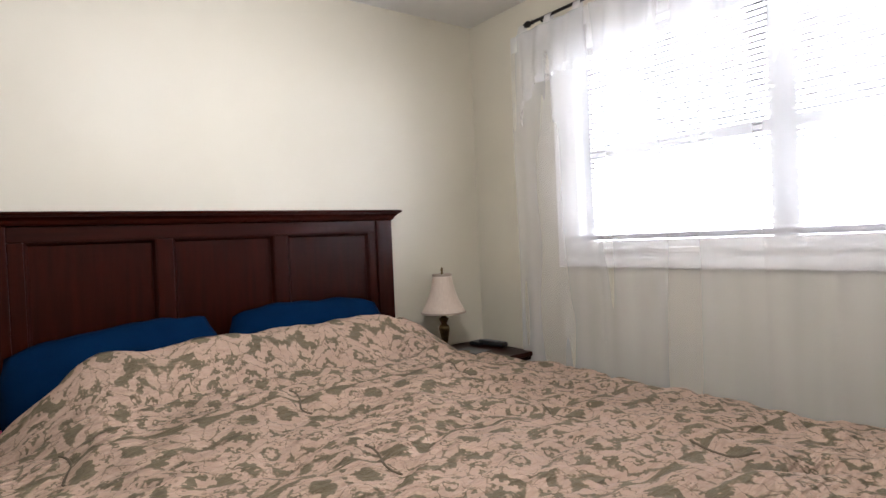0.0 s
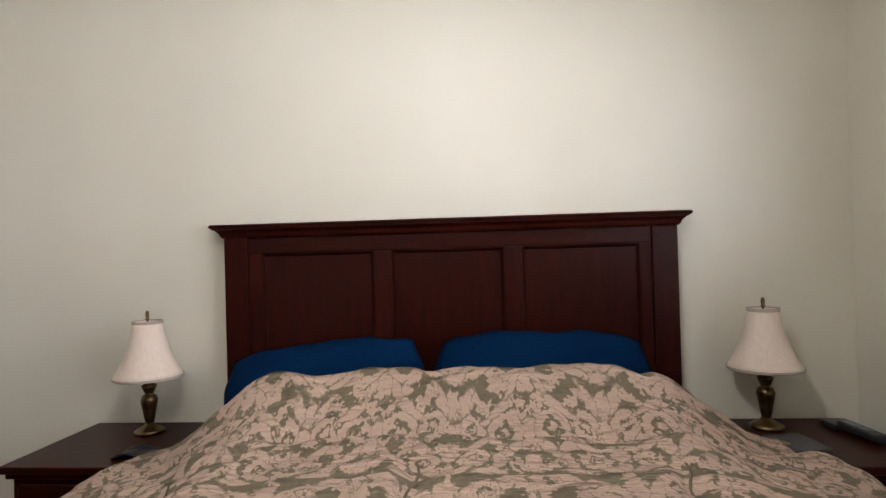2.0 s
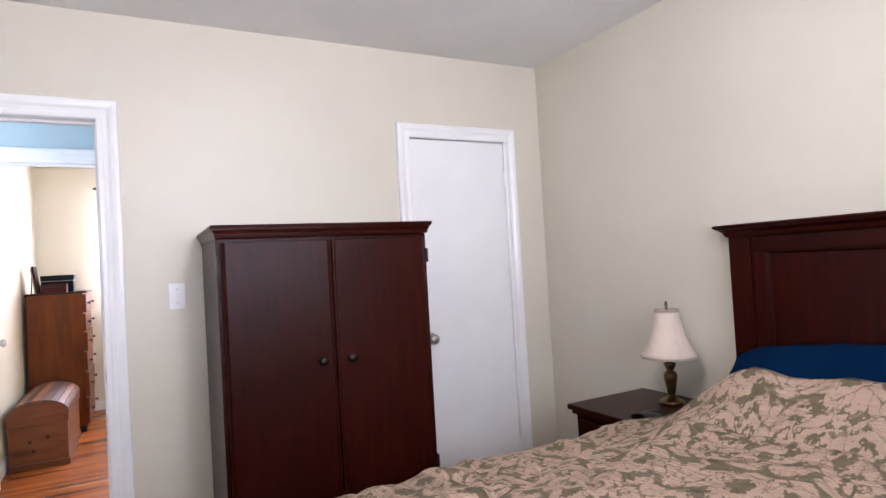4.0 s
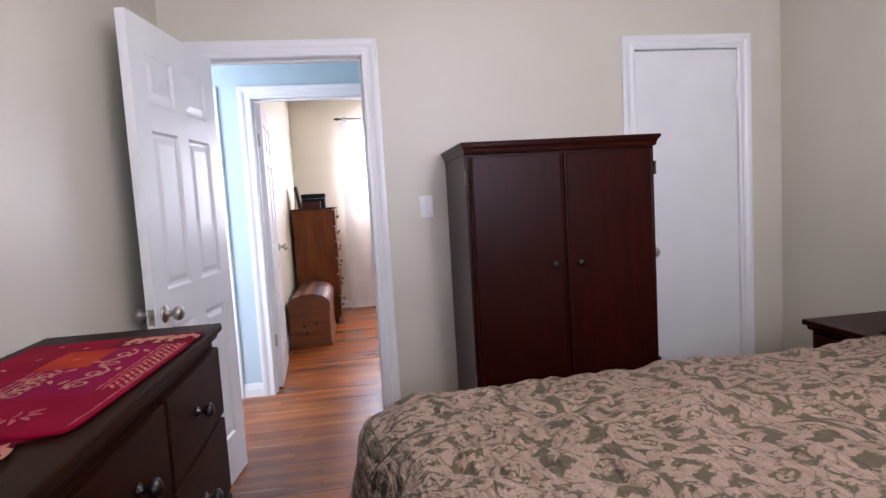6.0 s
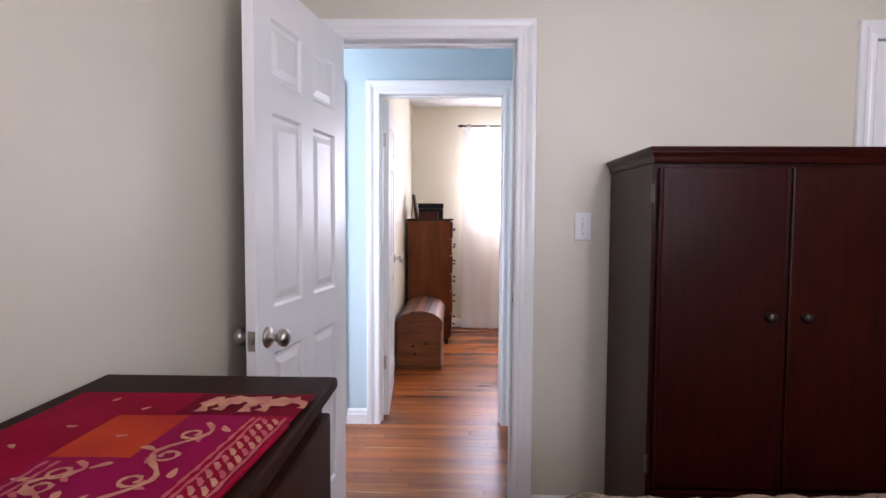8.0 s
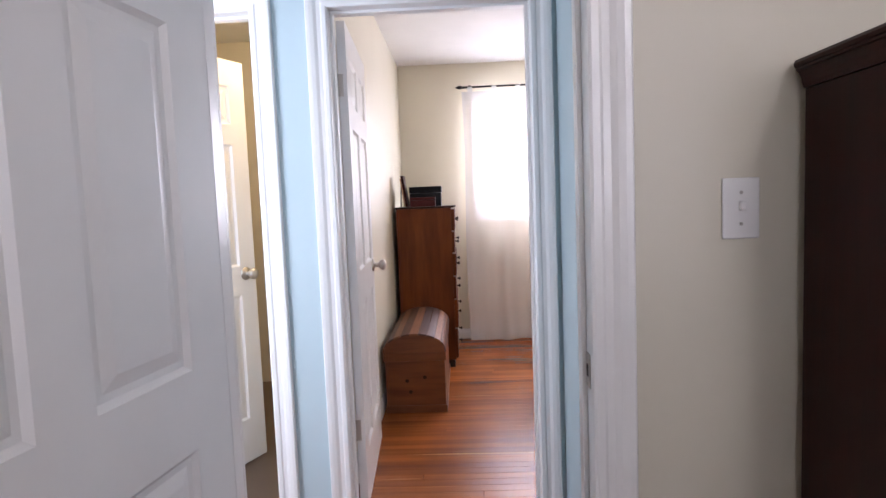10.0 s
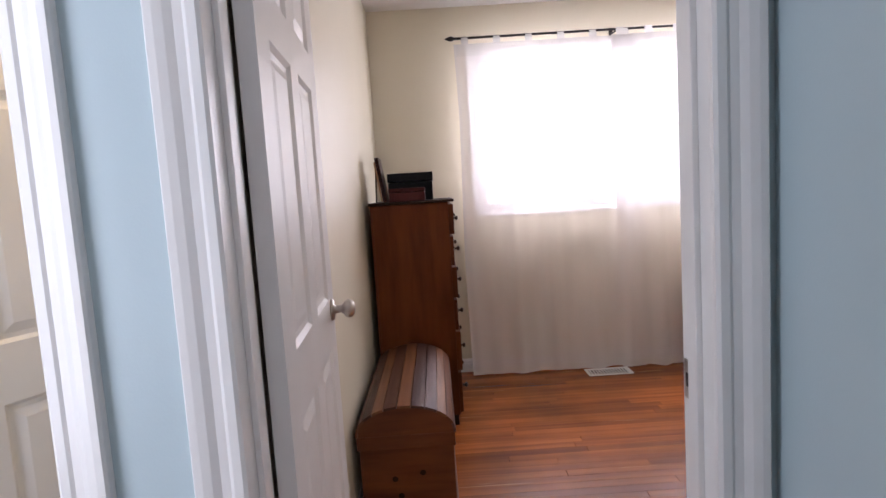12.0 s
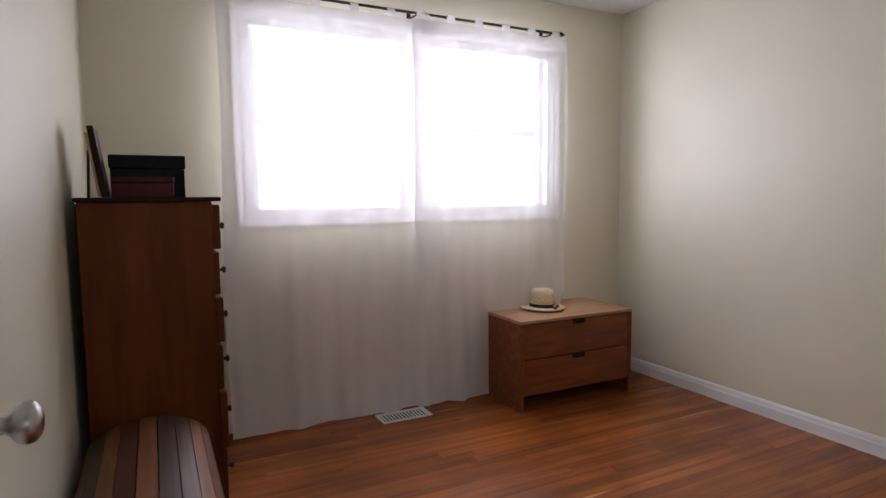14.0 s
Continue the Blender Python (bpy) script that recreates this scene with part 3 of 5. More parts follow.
for nm, lab, b in (("ceiling_bedroom", "white textured bedroom ceiling", (-0.12, R1X + 0.15, R1S - 0.12, 0.12, H1, H1 + 0.1)),
                   ("ceiling_hall", "white hall ceiling", (HXB, -0.121, HS - 0.1, HN + 0.1, H1, H1 + 0.1)),
                   ("ceiling_far_room", "white ceiling of the far room", (R2X - 0.15, HXB, R2S - 0.1, R2N + 0.1, H2, H2 + 0.1)),
                   ("ceiling_bathroom", "white bathroom ceiling", (-3.2, HXB, -4.9, R2S - 0.101, H1, H1 + 0.1)),
                   ("ceiling_closet", "plain closet ceiling", (-0.72, -0.121, HN + 0.101, 0.12, H1, H1 + 0.1))):
    tagged(part(nm, box(*b), CEIL), lab, "ceiling", kind="structure")

# doorways: casing on both faces, lining and stops
trim_1 = casing("door_trim_1", "white painted moulded casing round the bedroom doorway", (0, 0, 0), (0, 1, 0), (1, 0, 0), D1A, D1B, DTOP)
jamb(trim_1, "y", -0.12, 0.0, D1A, D1B, DTOP, -0.065)
casing("door_trim_2", "white painted casing on the hall face of the doorway", (-0.12, 0, 0), (0, 1, 0), (-1, 0, 0), D1A, D1B, DTOP)
trim_3 = casing("door_trim_3", "white painted casing round the far room's doorway", (HX, 0, 0), (0, 1, 0), (1, 0, 0), D2A, D2B, DTOP)
jamb(trim_3, "y", HXB, HX, D2A, D2B, DTOP, -1.145)
trim_5 = casing("door_trim_5", "white painted casing round the bathroom doorway", (HX, 0, 0), (0, 1, 0), (1, 0, 0), BA, BB, DTOP)
jamb(trim_5, "y", HXB, HX, BA, BB, DTOP, -1.145)
trim_6 = casing("door_trim_6", "white painted casing round the closet door", (0, 0, 0), (0, 1, 0), (1, 0, 0), CA, CB, 2.03, 0.92)
jamb(trim_6, "y", -0.06, 0.0, CA, CB, 2.03, -0.05)
for trim, x, y, z, s in ((trim_1, -0.03, D1B, 0.945, -1), (trim_3, -1.180, D2B, 0.955, -1)):
    bm = box(x - 0.015, x + 0.015, y - 0.003, y, z - 0.035, z + 0.035, 0.001)
    strike = part("strike_plate", bm, NICKEL, trim, "satin nickel strike plate")
    # no hole is cut: a dark slab on the plate paints its shade
    part("latch_hole_shade", box(x - 0.006, x + 0.006, y - 0.0042, y - 0.003, z - 0.012, z + 0.012), DARK, strike)


def hung_door(name, label, m, w, knob_z=0.955, mirror=False, back=True, edge_hinges=False):
    d = thing(name, m, label, "door", kind="structure")
    part("leaf", panel_leaf(w, 2.022, 0.035), WHITE, d)
    if back:
        door_knob(d, w - 0.065, 0.035, knob_z, 1)
    door_knob(d, w - 0.065, 0.0, knob_z, -1)
    latch = part("latch_plate", box(w, w + 0.002, 0.006, 0.029, knob_z - 0.03, knob_z + 0.03), NICKEL, d, "nickel latch plate")
    part("latch_bolt", box(w + 0.002, w + 0.011, 0.012, 0.023, knob_z - 0.008, knob_z + 0.008, 0.002), NICKEL, latch)
    for z in (0.345, 1.77) if edge_hinges else (0.31, 1.06, 1.81):
        if edge_hinges:
            bm = tube([(-0.005, 0.040, z - 0.045), (-0.005, 0.040, z + 0.045)], 0.006, 10)
            box(-0.002, -0.0002, 0.016, 0.038, z - 0.044, z + 0.044, 0, bm)
            part("hinge", bm, NICKEL, d, "satin nickel butt hinge")
            continue
        hinge(d, -0.006, 0.035 if mirror else 0.0, z, 1)
        if mirror and z > 1.5:
            part("hinge_leaf", box(-0.003, 0.022, -0.0025, -0.0003, z - 0.045, z + 0.045, 0.0008), IRON, d, "dark bronze hinge leaf")
    return d


# bedroom door stands wide open along the south wall; its hinge is on the doorway's south side
hung_door("door_1", "white six-panel door standing wide open", pose(0.010, D1A + 0.002, 0.008, 0, 0, -8.2), 0.772, 0.920)
# far room's door, open against its south wall
hung_door("door_2", "white six-panel door open against the wall", pose(HXB - 0.024, D2A + 0.036, 0.008, 0, 0, 183.6), 0.765, 0.968, back=False, edge_hinges=True)
# bathroom door, ajar inwards
hung_door("door_3", "white six-panel bathroom door standing half open", pose(HXB + 0.004, BA + 0.004, 0.008, 0, 0, 155), 0.69, 0.965, mirror=True)

closet = thing("door_4", pose(-0.030, CA + 0.003, 0.008, 0, 0, 90), "flat white painted closet door, closed", "door", kind="structure")
part("leaf", box(0, CB - CA - 0.006, -0.030, 0.0, 0, 2.016, 0.002), WHITE, closet)
door_knob(closet, 0.060, -0.030, 0.925, -1)
for z in (0.25, 1.80):
    hinge(closet, CB - CA - 0.004, -0.030, z, 1, WHITE)

# baseboards
for i, (p0, p1, o) in enumerate((((R1X, 0, 0), (0, 0, 0), (0, -1, 0)), ((0, CA - 0.078, 0), (0, D1B + 0.084, 0), (1, 0, 0)), ((0, 0, 0), (0, CB + 0.078, 0), (1, 0, 0)),
                                 ((0.02, R1S, 0), (R1X, R1S, 0), (0, 1, 0)), ((R1X, R1S, 0), (R1X, 0, 0), (-1, 0, 0)),
                                 ((HX, D2A - 0.084, 0), (HX, BB + 0.084, 0), (1, 0, 0)), ((HX, HN, 0), (-0.12, HN, 0), (0, -1, 0)),
                                 ((R2X, R2N, 0), (HXB, R2N, 0), (0, -1, 0)), ((R2X, R2S, 0), (R2X, R2N, 0), (1, 0, 0)), ((HXB, R2S, 0), (R2X, R2S, 0), (0, 1, 0)),
                                 ((HXB, R2N, 0), (HXB, D2B + 0.084, 0), (-1, 0, 0)))):
    baseboard("baseboard_%d" % (i + 1), p0, p1, o)

# light switch
switch = thing("light_switch", pose(0.0, -2.057, 1.261), "white plastic toggle light switch on the wall", "light switch")
part("plate", box(0, 0.006, -0.035, 0.035, -0.058, 0.058, 0.0025), PLATE, switch)
part("toggle", box(0.006, 0.017, -0.005, 0.005, -0.004, 0.014, 0.002), PLATE, switch)
for z in (-0.03, 0.03):
    part("screw", lathe([(0.0035, 0), (0.003, 0.0015)], 10, pose(0.006, 0, z, 0, 90)), NICKEL, switch)


# ---- windows ----
def window(name, label, d_in, d_out, out, a0, a1, z0, z1, mullion, rail, half=0.045):
    """A wide double window in a wall that runs along y: frame, mullion, meeting rails and panes; out is +1 or -1 along x."""
    w = thing(name, Matrix.Identity(4), label, "window", kind="structure")

    def run(y0, y1, zz0, zz1, x0, x1, nm, mat=WHITE, bev=0.002):
        return part(nm, box(min(x0, x1), max(x0, x1), y0, y1, zz0, zz1, bev), mat, w)
    t = 0.03
    run(a0, a1, z0, z0 + t, d_in, d_out, "window_sill")
    run(a0, a1, z1 - t, z1, d_in, d_out, "window_head")
    run(a0, a0 + t, z0 + t, z1 - t, d_in, d_out, "window_jamb")
    run(a1 - t, a1, z0 + t, z1 - t, d_in, d_out, "window_jamb")
    run(mullion - half, mullion + half, z0 + t, z1 - t, d_in + out * 0.05, d_out - out * 0.01, "mullion")
    mid = (d_in + d_out) / 2
    for s0, s1 in ((a0 + t, mullion - half), (mullion + half, a1 - t)):
        run(s0, s1, rail - 0.022, rail + 0.022, mid, mid + out * 0.03, "meeting_rail")
        for q0, q1 in ((z0 + t, rail - 0.022), (rail + 0.022, z1 - t)):
            bm = box(min(mid, mid + out * 0.026), max(mid, mid + out * 0.026), s0, s0 + 0.035, q0, q1, 0.002)
            box(min(mid, mid + out * 0.026), max(mid, mid + out * 0.026), s1 - 0.035, s1, q0, q1, 0.002, bm)
            sash = part("sash", bm, WHITE, w)
            x = mid + out * 0.012
            pane = part("pane", box(x - 0.002, x + 0.002, s0 + 0.035, s1 - 0.035, q0, q1), GLASS, sash, "clear glass")
            pane.visible_shadow = False
    return w


window("window_1", "wide double-hung window with white painted frame", R1X, R1X + 0.13, 1, W1A, W1B, W1L, W1T, -1.675, 1.64, 0.012)
window("window_2", "wide double window with white painted frame", R2X, R2X - 0.13, -1, W2A, W2B, W2L, W2T, -1.43, 1.69)
casing("window_trim_1", "white painted casing round the bedroom window", (R1X, 0, 0), (0, 1, 0), (-1, 0, 0), W1A, W1B, W1T, 1.15, sill=W1L)
casing("window_trim_2", "white painted casing round the far window", (R2X, 0, 0), (0, 1, 0), (1, 0, 0), W2A, W2B, W2T, 0.8, sill=W2L)

blind = thing("venetian_blind", pose(R1X + 0.022, -1.6775, 0), "venetian blind with open slats, coloured dark as if backlit, lowered in the window", "window blind")
bw = (W1B - W1A) / 2 - 0.034
part("head_rail", box(-0.016, 0.016, -bw, bw, W1T - 0.07, W1T - 0.032, 0.003), BLIND, blind)
part("bottom_rail", box(-0.013, 0.013, -bw, bw, W1L + 0.034, W1L + 0.058, 0.004), BLIND, blind)
slat_mesh = None
nslat = 36
for i in range(nslat):
    z = W1L + 0.075 + i * (W1T - W1L - 0.16) / (nslat - 1)
    if slat_mesh is None:
        bm = bmesh.new()
        rows = []
        for k in range(4):
            a = k / 3 - 0.5
            rows.append([bm.verts.new((a * 0.024, y, 0.0022 - 0.009 * a * a + a * -0.004)) for y in (-bw, bw)])
        for r0, r1 in zip(rows, rows[1:]):
            bm.faces.new((r0[0], r0[1], r1[1], r1[0]))
        bmesh.ops.solidify(bm, geom=bm.faces[:], thickness=0.0012)
        s = part("slat", bm, BLIND, blind)
        slat_mesh = s.data
    else:
        s = new("slat", slat_mesh)
        s.parent = blind
    s.location.z = z
for y in (-0.8, -0.28, 0.28, 0.8):
    part("cord", tube([(-0.013, y, W1L + 0.05), (-0.013, y, W1T - 0.05)], 0.0012, 5), BLIND, blind)


def finial(m, bm=None):
    return lathe([(0.008, 0), (0.012, 0.006), (0.007, 0.014), (0.010, 0.02), (0.017, 0.034), (0.015, 0.05), (0.007, 0.07), (0.001, 0.082)], 14, m, bm)


def curtain_rod(name, label, x, y0, y1, z, wall_x, brackets):
    r = thing(name, pose(x, 0, z), label, "curtain rod")
    part("rod", tube([(0, y0, 0), (0, y1, 0)], 0.008, 10), IRON, r, smooth=True)
    part("finial", finial(pose(0, y0, 0, 90)), IRON, r, "leaf-shaped finial", True)
    part("finial", finial(pose(0, y1, 0, -90)), IRON, r, "leaf-shaped finial", True)
    for y in brackets:
        bm = tube([(wall_x - x, y, -0.004), (0.0, y, -0.014), (0.0, y, -0.010)], 0.006, 8)
        box(min(wall_x - x, (wall_x - x) * 0.94), max(wall_x - x, (wall_x - x) * 0.94), y - 0.013, y + 0.013, -0.045, 0.035, 0.002, bm)
        part("bracket", bm, IRON, r)
    return r


curtain_rod("curtain_rod", "black iron curtain rod with leaf finials above the bedroom window", 3.535, -2.80, -0.585, 2.335, R1X, (-2.72, -1.67, -0.64))
curtain_rod("curtain_rod", "black iron curtain rod with leaf finials above the far window", -4.185, -2.52, -0.46, 2.318, R2X, (-2.47, -1.455, -0.50))


def curtain(name, label, x, y0, y1, top, bottom, side, seed, tabs, waves, amp, lower=None, hem=0.045, mat=None):
    """A sheer panel hanging in folds from a rod by tabs. lower(a) gives how far the hem's ends pull in."""
    c = thing(name, pose(x, 0, 0), label, "curtain")
    rnd = random.Random(seed)
    ph = [rnd.uniform(0, 6.28) for _ in range(6)]

    def fold(a, b):
        y = y0 + (y1 - y0) * a
        d = amp * (0.35 + 0.65 * b) * (math.sin(waves * 6.283 * a + ph[0]) + 0.55 * math.sin(waves * 11.3 * a + ph[1] + b) + 0.35 * math.sin(waves * 21 * a + ph[2] - b * 1.4))
        y += 0.012 * math.sin(waves * 8.7 * a + ph[3]) * b + 0.018 * (noise.noise((a * 5, b * 2.2, seed)) if b > 0.02 else 0)
        if lower:
            y += lower(a, b)
        return Vector((side * (0.012 + d * 0.5 + amp * 1.1), y, top + (bottom - top) * b + 0.012 * noise.noise((a * 9, seed, 0)) * b))
    part("panel", sheet(90, 40, fold), mat or SHEER, c, smooth=True)
    part("hem", sheet(90, 2, lambda a, b: fold(a, 1 - hem + hem * b) + Vector((side * 0.0015, 0, 0))), mat or SHEER_HEM, c, "doubled hem", True)
    if mat:
        for e0, e1 in ((0.0, 0.012), (0.988, 1.0)):
            part("side_hem", sheet(3, 40, lambda a, b: fold(e0 + (e1 - e0) * a, b) + Vector((side * 0.002, 0, 0))), mat, c, "doubled stitched edge", True)
    part("heading", sheet(90, 2, lambda a, b: fold(a, 0.035 * b) + Vector((side * 0.0015, 0, 0))), SHEER_HEM, c, "doubled heading", True)
    rise = 2.335 - top if x > 0 else 2.318 - top
    for i in range(tabs):
        a = (i + 0.35) / (tabs - 0.3)
        p = fold(min(a, 1.0), 0)

        def loop(u, v, p=p):
            ang = v * math.pi * 2
            zz = -0.012 + (rise + 0.02) * (0.5 - 0.5 * math.cos(ang))
            return Vector((p.x * (1 - math.sin(v * math.pi)) + 0.012 * math.sin(ang) * side, p.y + (u - 0.5) * 0.045, top + zz))
        part("tab", sheet(2, 14, loop), SHEER_HEM, c, smooth=True)
    return c


def gap_1(a, b):   # the panel's free edge sags open at the top and falls together lower down
    return 0.055 * a ** 6 * (1 - smooth_step(0.0, 0.50, b)) * -1


curtain("curtain", "sheer white curtain panel over the bedroom window", 3.535, -0.45, -1.655, 2.285, 0.03, -1, 3, 7, 4, 0.016, lambda a, b: 0.03 * a ** 8 * (1 - smooth_step(0, 0.42, b)) - 0.03 * a ** 8 * smooth_step(0.3, 0.6, b))
curtain("curtain", "sheer white curtain panel over the bedroom window", 3.530, -1.665, -2.85, 2.285, 0.03, -1, 5, 7, 4, 0.016, lambda a, b: -0.055 * (1 - a) ** 8 * (1 - smooth_step(0, 0.42, b)))


def valance(name, y0, y1, seed):
    v = thing(name, pose(3.52, 0, 0), "sheer white scalloped valance with gathered swags", "curtain valance")

    def drop(a, b):
        scallop = 0.5 + 0.5 * abs(math.sin(a * math.pi * 2.0 + 1.57))
        end = 0.10 * (smooth_step(0.14, 0.0, a) + smooth_step(0.86, 1.0, a))
        z = 2.285 - b * (0.20 + 0.08 * scallop + end * 1.6)
        d = 0.012 * math.sin(a * 70 + seed) + 0.010 * math.sin(a * 31 + b * 2)
        return Vector((-0.03 - 0.012 * b + d * (0.4 + b), y0 + (y1 - y0) * a, z))
    part("swag", sheet(90, 10, drop), SHEER, v, smooth=True)
    part("ruffle", sheet(120, 2, lambda a, b: drop(a, 0.93 + 0.13 * b) + Vector((-0.004 + 0.006 * math.sin(a * 220), 0, 0))), SHEER, v, "gathered ruffle edge", True)


valance("valance", -0.50, -1.64, 1.0)
valance("valance", -1.725, -2.83, 2.0)
curtain("curtain", "sheer white tab-top curtain panel reaching the floor", -4.185, -2.545, -1.33, 2.272, 0.012, 1, 11, 6, 2.7, 0.018, lambda a, b: 0.01 * a, mat=SHEER_B)
curtain("curtain", "sheer white tab-top curtain panel reaching the floor", -4.165, -1.50, -0.405, 2.272, 0.012, 1, 17, 6, 2.7, 0.018, lambda a, b: -0.10 * a ** 3 * smooth_step(0.72, 0.80, b), mat=SHEER_B)


# ---- bedroom things ----
# headboard: posts, rails, stiles, recessed panels and a stepped cornice
hb = thing("headboard", pose(2.128, 0, 0), "dark cherry wood panelled headboard with a moulded cornice, against the wall", "headboard")
HW = 0.800
for s in (-1, 1):
    part("post", box(s * HW - 0.045 + 0.0, s * HW + 0.045, -0.062, -0.006, 0.0, 1.378, 0.004), CHERRY, hb)
part("top_rail", box(-HW + 0.045, HW - 0.045, -0.052, -0.012, 1.318, 1.378, 0.003), CHERRY_H, hb)
part("bottom_rail", box(-HW + 0.045, HW - 0.045, -0.052, -0.012, 0.42, 0.56, 0.003), CHERRY_H, hb)
edges = (-0.755, -0.706, -0.268, -0.204, 0.222, 0.284, 0.716, 0.755)
for i in range(0, 8, 2):
    part("stile", box(edges[i], edges[i + 1], -0.050, -0.014, 0.56, 1.318, 0.003), CHERRY, hb)
for i in range(1, 7, 2):
    x0, x1 = edges[i], edges[i + 1]
    p = part("panel", box(x0, x1, -0.030, -0.018, 0.56, 1.318), CHERRY, hb)
    bead = [(0, 0), (0, 0.018), (0.004, 0.018), (0.010, 0.008), (0.014, 0.002), (0.014, 0)]
    bm = moulding(bead, (x0, -0.030, 0.56), (x0, -0.030, 1.318), (1, 0, 0), (0, -1, 0), 1, -1)
    moulding(bead, (x1, -0.030, 0.56), (x1, -0.030, 1.318), (-1, 0, 0), (0, -1, 0), 1, -1, bm)
    moulding(bead, (x0, -0.030, 1.318), (x1, -0.030, 1.318), (0, 0, -1), (0, -1, 0), 1, -1, bm)
    part("bead", bm, CHERRY, p)
CORNICE = [(0, 0), (0.004, 0), (0.010, 0.008), (0.013, 0.018), (0.026, 0.030), (0.034, 0.032), (0.034, 0.036), (0.040, 0.038), (0.042, 0.044), (0.036, 0.050), (0, 0.050)]


def cornice(x0, x1, y_front, y_back, z, scale, mat, parent, reach=1.0):
    """A crown moulding along the front and both ends of a piece, with a cap."""
    prof = [(a * scale * reach, b * scale) for a, b in CORNICE]
    bm = moulding(prof, (x0, y_front, z), (x1, y_front, z), (0, -1, 0), (0, 0, 1), -1, 1)
    moulding(prof, (x0, y_back, z), (x0, y_front, z), (-1, 0, 0), (0, 0, 1), 0, 1, bm)
    moulding(prof, (x1, y_back, z), (x1, y_front, z), (1, 0, 0), (0, 0, 1), 0, 1, bm)
    box(x0, x1, y_front, y_back, z, z + 0.0495 * scale, 0, bm)
    return part("cornice", bm, mat, parent)


cornice(-HW - 0.045, HW + 0.045, -0.062, -0.006, 1.378, 1.0, CHERRY_H, hb)

bed = thing("bed", pose(2.145, -1.18, 0), "queen bed with mattress and box spring under the comforter", "bed")
part("mattress", box(-0.76, 0.76, -0.96, 1.05, 0.36, 0.62, 0.05), MATTRESS, bed)
part("box_spring", box(-0.76, 0.76, -0.96, 1.05, 0.16, 0.355, 0.02), MATTRESS, bed)
for x in (-0.68, 0.68):
    for y in (-0.88, 0.9):
        part("leg", lathe([(0.03, 0.0), (0.035, 0.16)], 12, pose(x, y, 0)), DARKWOOD, bed)


def pillow(name, label, cx, cy, cz, w, h, d, tilt, lean, seed):
    """A stuffed pillow: pinched at its corners, creased."""
    bm = bmesh.new()
    n = 26
    for side in (1, -1):
        g = []
        for i in range(n + 1):
            row = []
            for j in range(n + 1):
                u, v = 2 * i / n - 1, 2 * j / n - 1
                e = max(0.0, (1 - abs(u) ** 2.6) * (1 - abs(v) ** 2.4)) ** 0.6
                wr = 0.022 * noise.noise((u * 2.2 + seed, v * 2.6, side)) * e
                px = u * w / 2 * (1 - 0.10 * v * v) * (1 + 0.02 * noise.noise((v * 3, seed, 1)))
                pz = v * h / 2 * (1 - 0.17 * u * u * u * u) + 0.012 * noise.noise((u * 3.5, seed, 7)) * v
                row.append(bm.verts.new((px, side * (d / 2 * e + wr), pz)))
            g.append(row)
        for i in range(n):
            for j in range(n):
                bm.faces.new((g[i][j], g[i + 1][j], g[i + 1][j + 1], g[i][j + 1]))
    bmesh.ops.remove_doubles(bm, verts=bm.verts[:], dist=0.0005)
    ob = part(name, bm, NAVY, smooth=True)
    ob.matrix_world = pose(cx, cy, cz, tilt, lean, 0)
    return tagged(ob, label, "pillow", "pillows on the bed")


pillow("pillow", "navy blue cotton pillow leaning on the headboard", 2.460, -0.215, 0.800, 0.76, 0.46, 0.20, -22, 0.5, 1.0)
pillow("pillow", "navy blue cotton pillow leaning on the headboard", 1.700, -0.215, 0.775, 0.74, 0.46, 0.20, -22, -6, 4.0)

# comforter: one quilted cloth over the bed, humped over the pillows, hanging at both sides and the foot
CX, HALF, HEAD, FOOT = 2.178, 0.985, -0.395, -2.25


def bed_top(x, y):
    s = abs(x - CX + 0.015)
    hump = 0.212 * (1 - smooth_step(0.54, 0.95, s))
    along = 0.56 * smooth_step(-0.66, -0.46, y) + 0.44 * smooth_step(-1.25, -0.55, y)
    dip = -0.010 * smooth_step(-1.6, -2.2, y) * (0.6 - 0.6 * (x - CX) / HALF)
    crown = 0.035 * (1 - (s / HALF) ** 2)
    return 0.700 + 0.022 * (x - CX) / HALF + hump * along + dip + crown


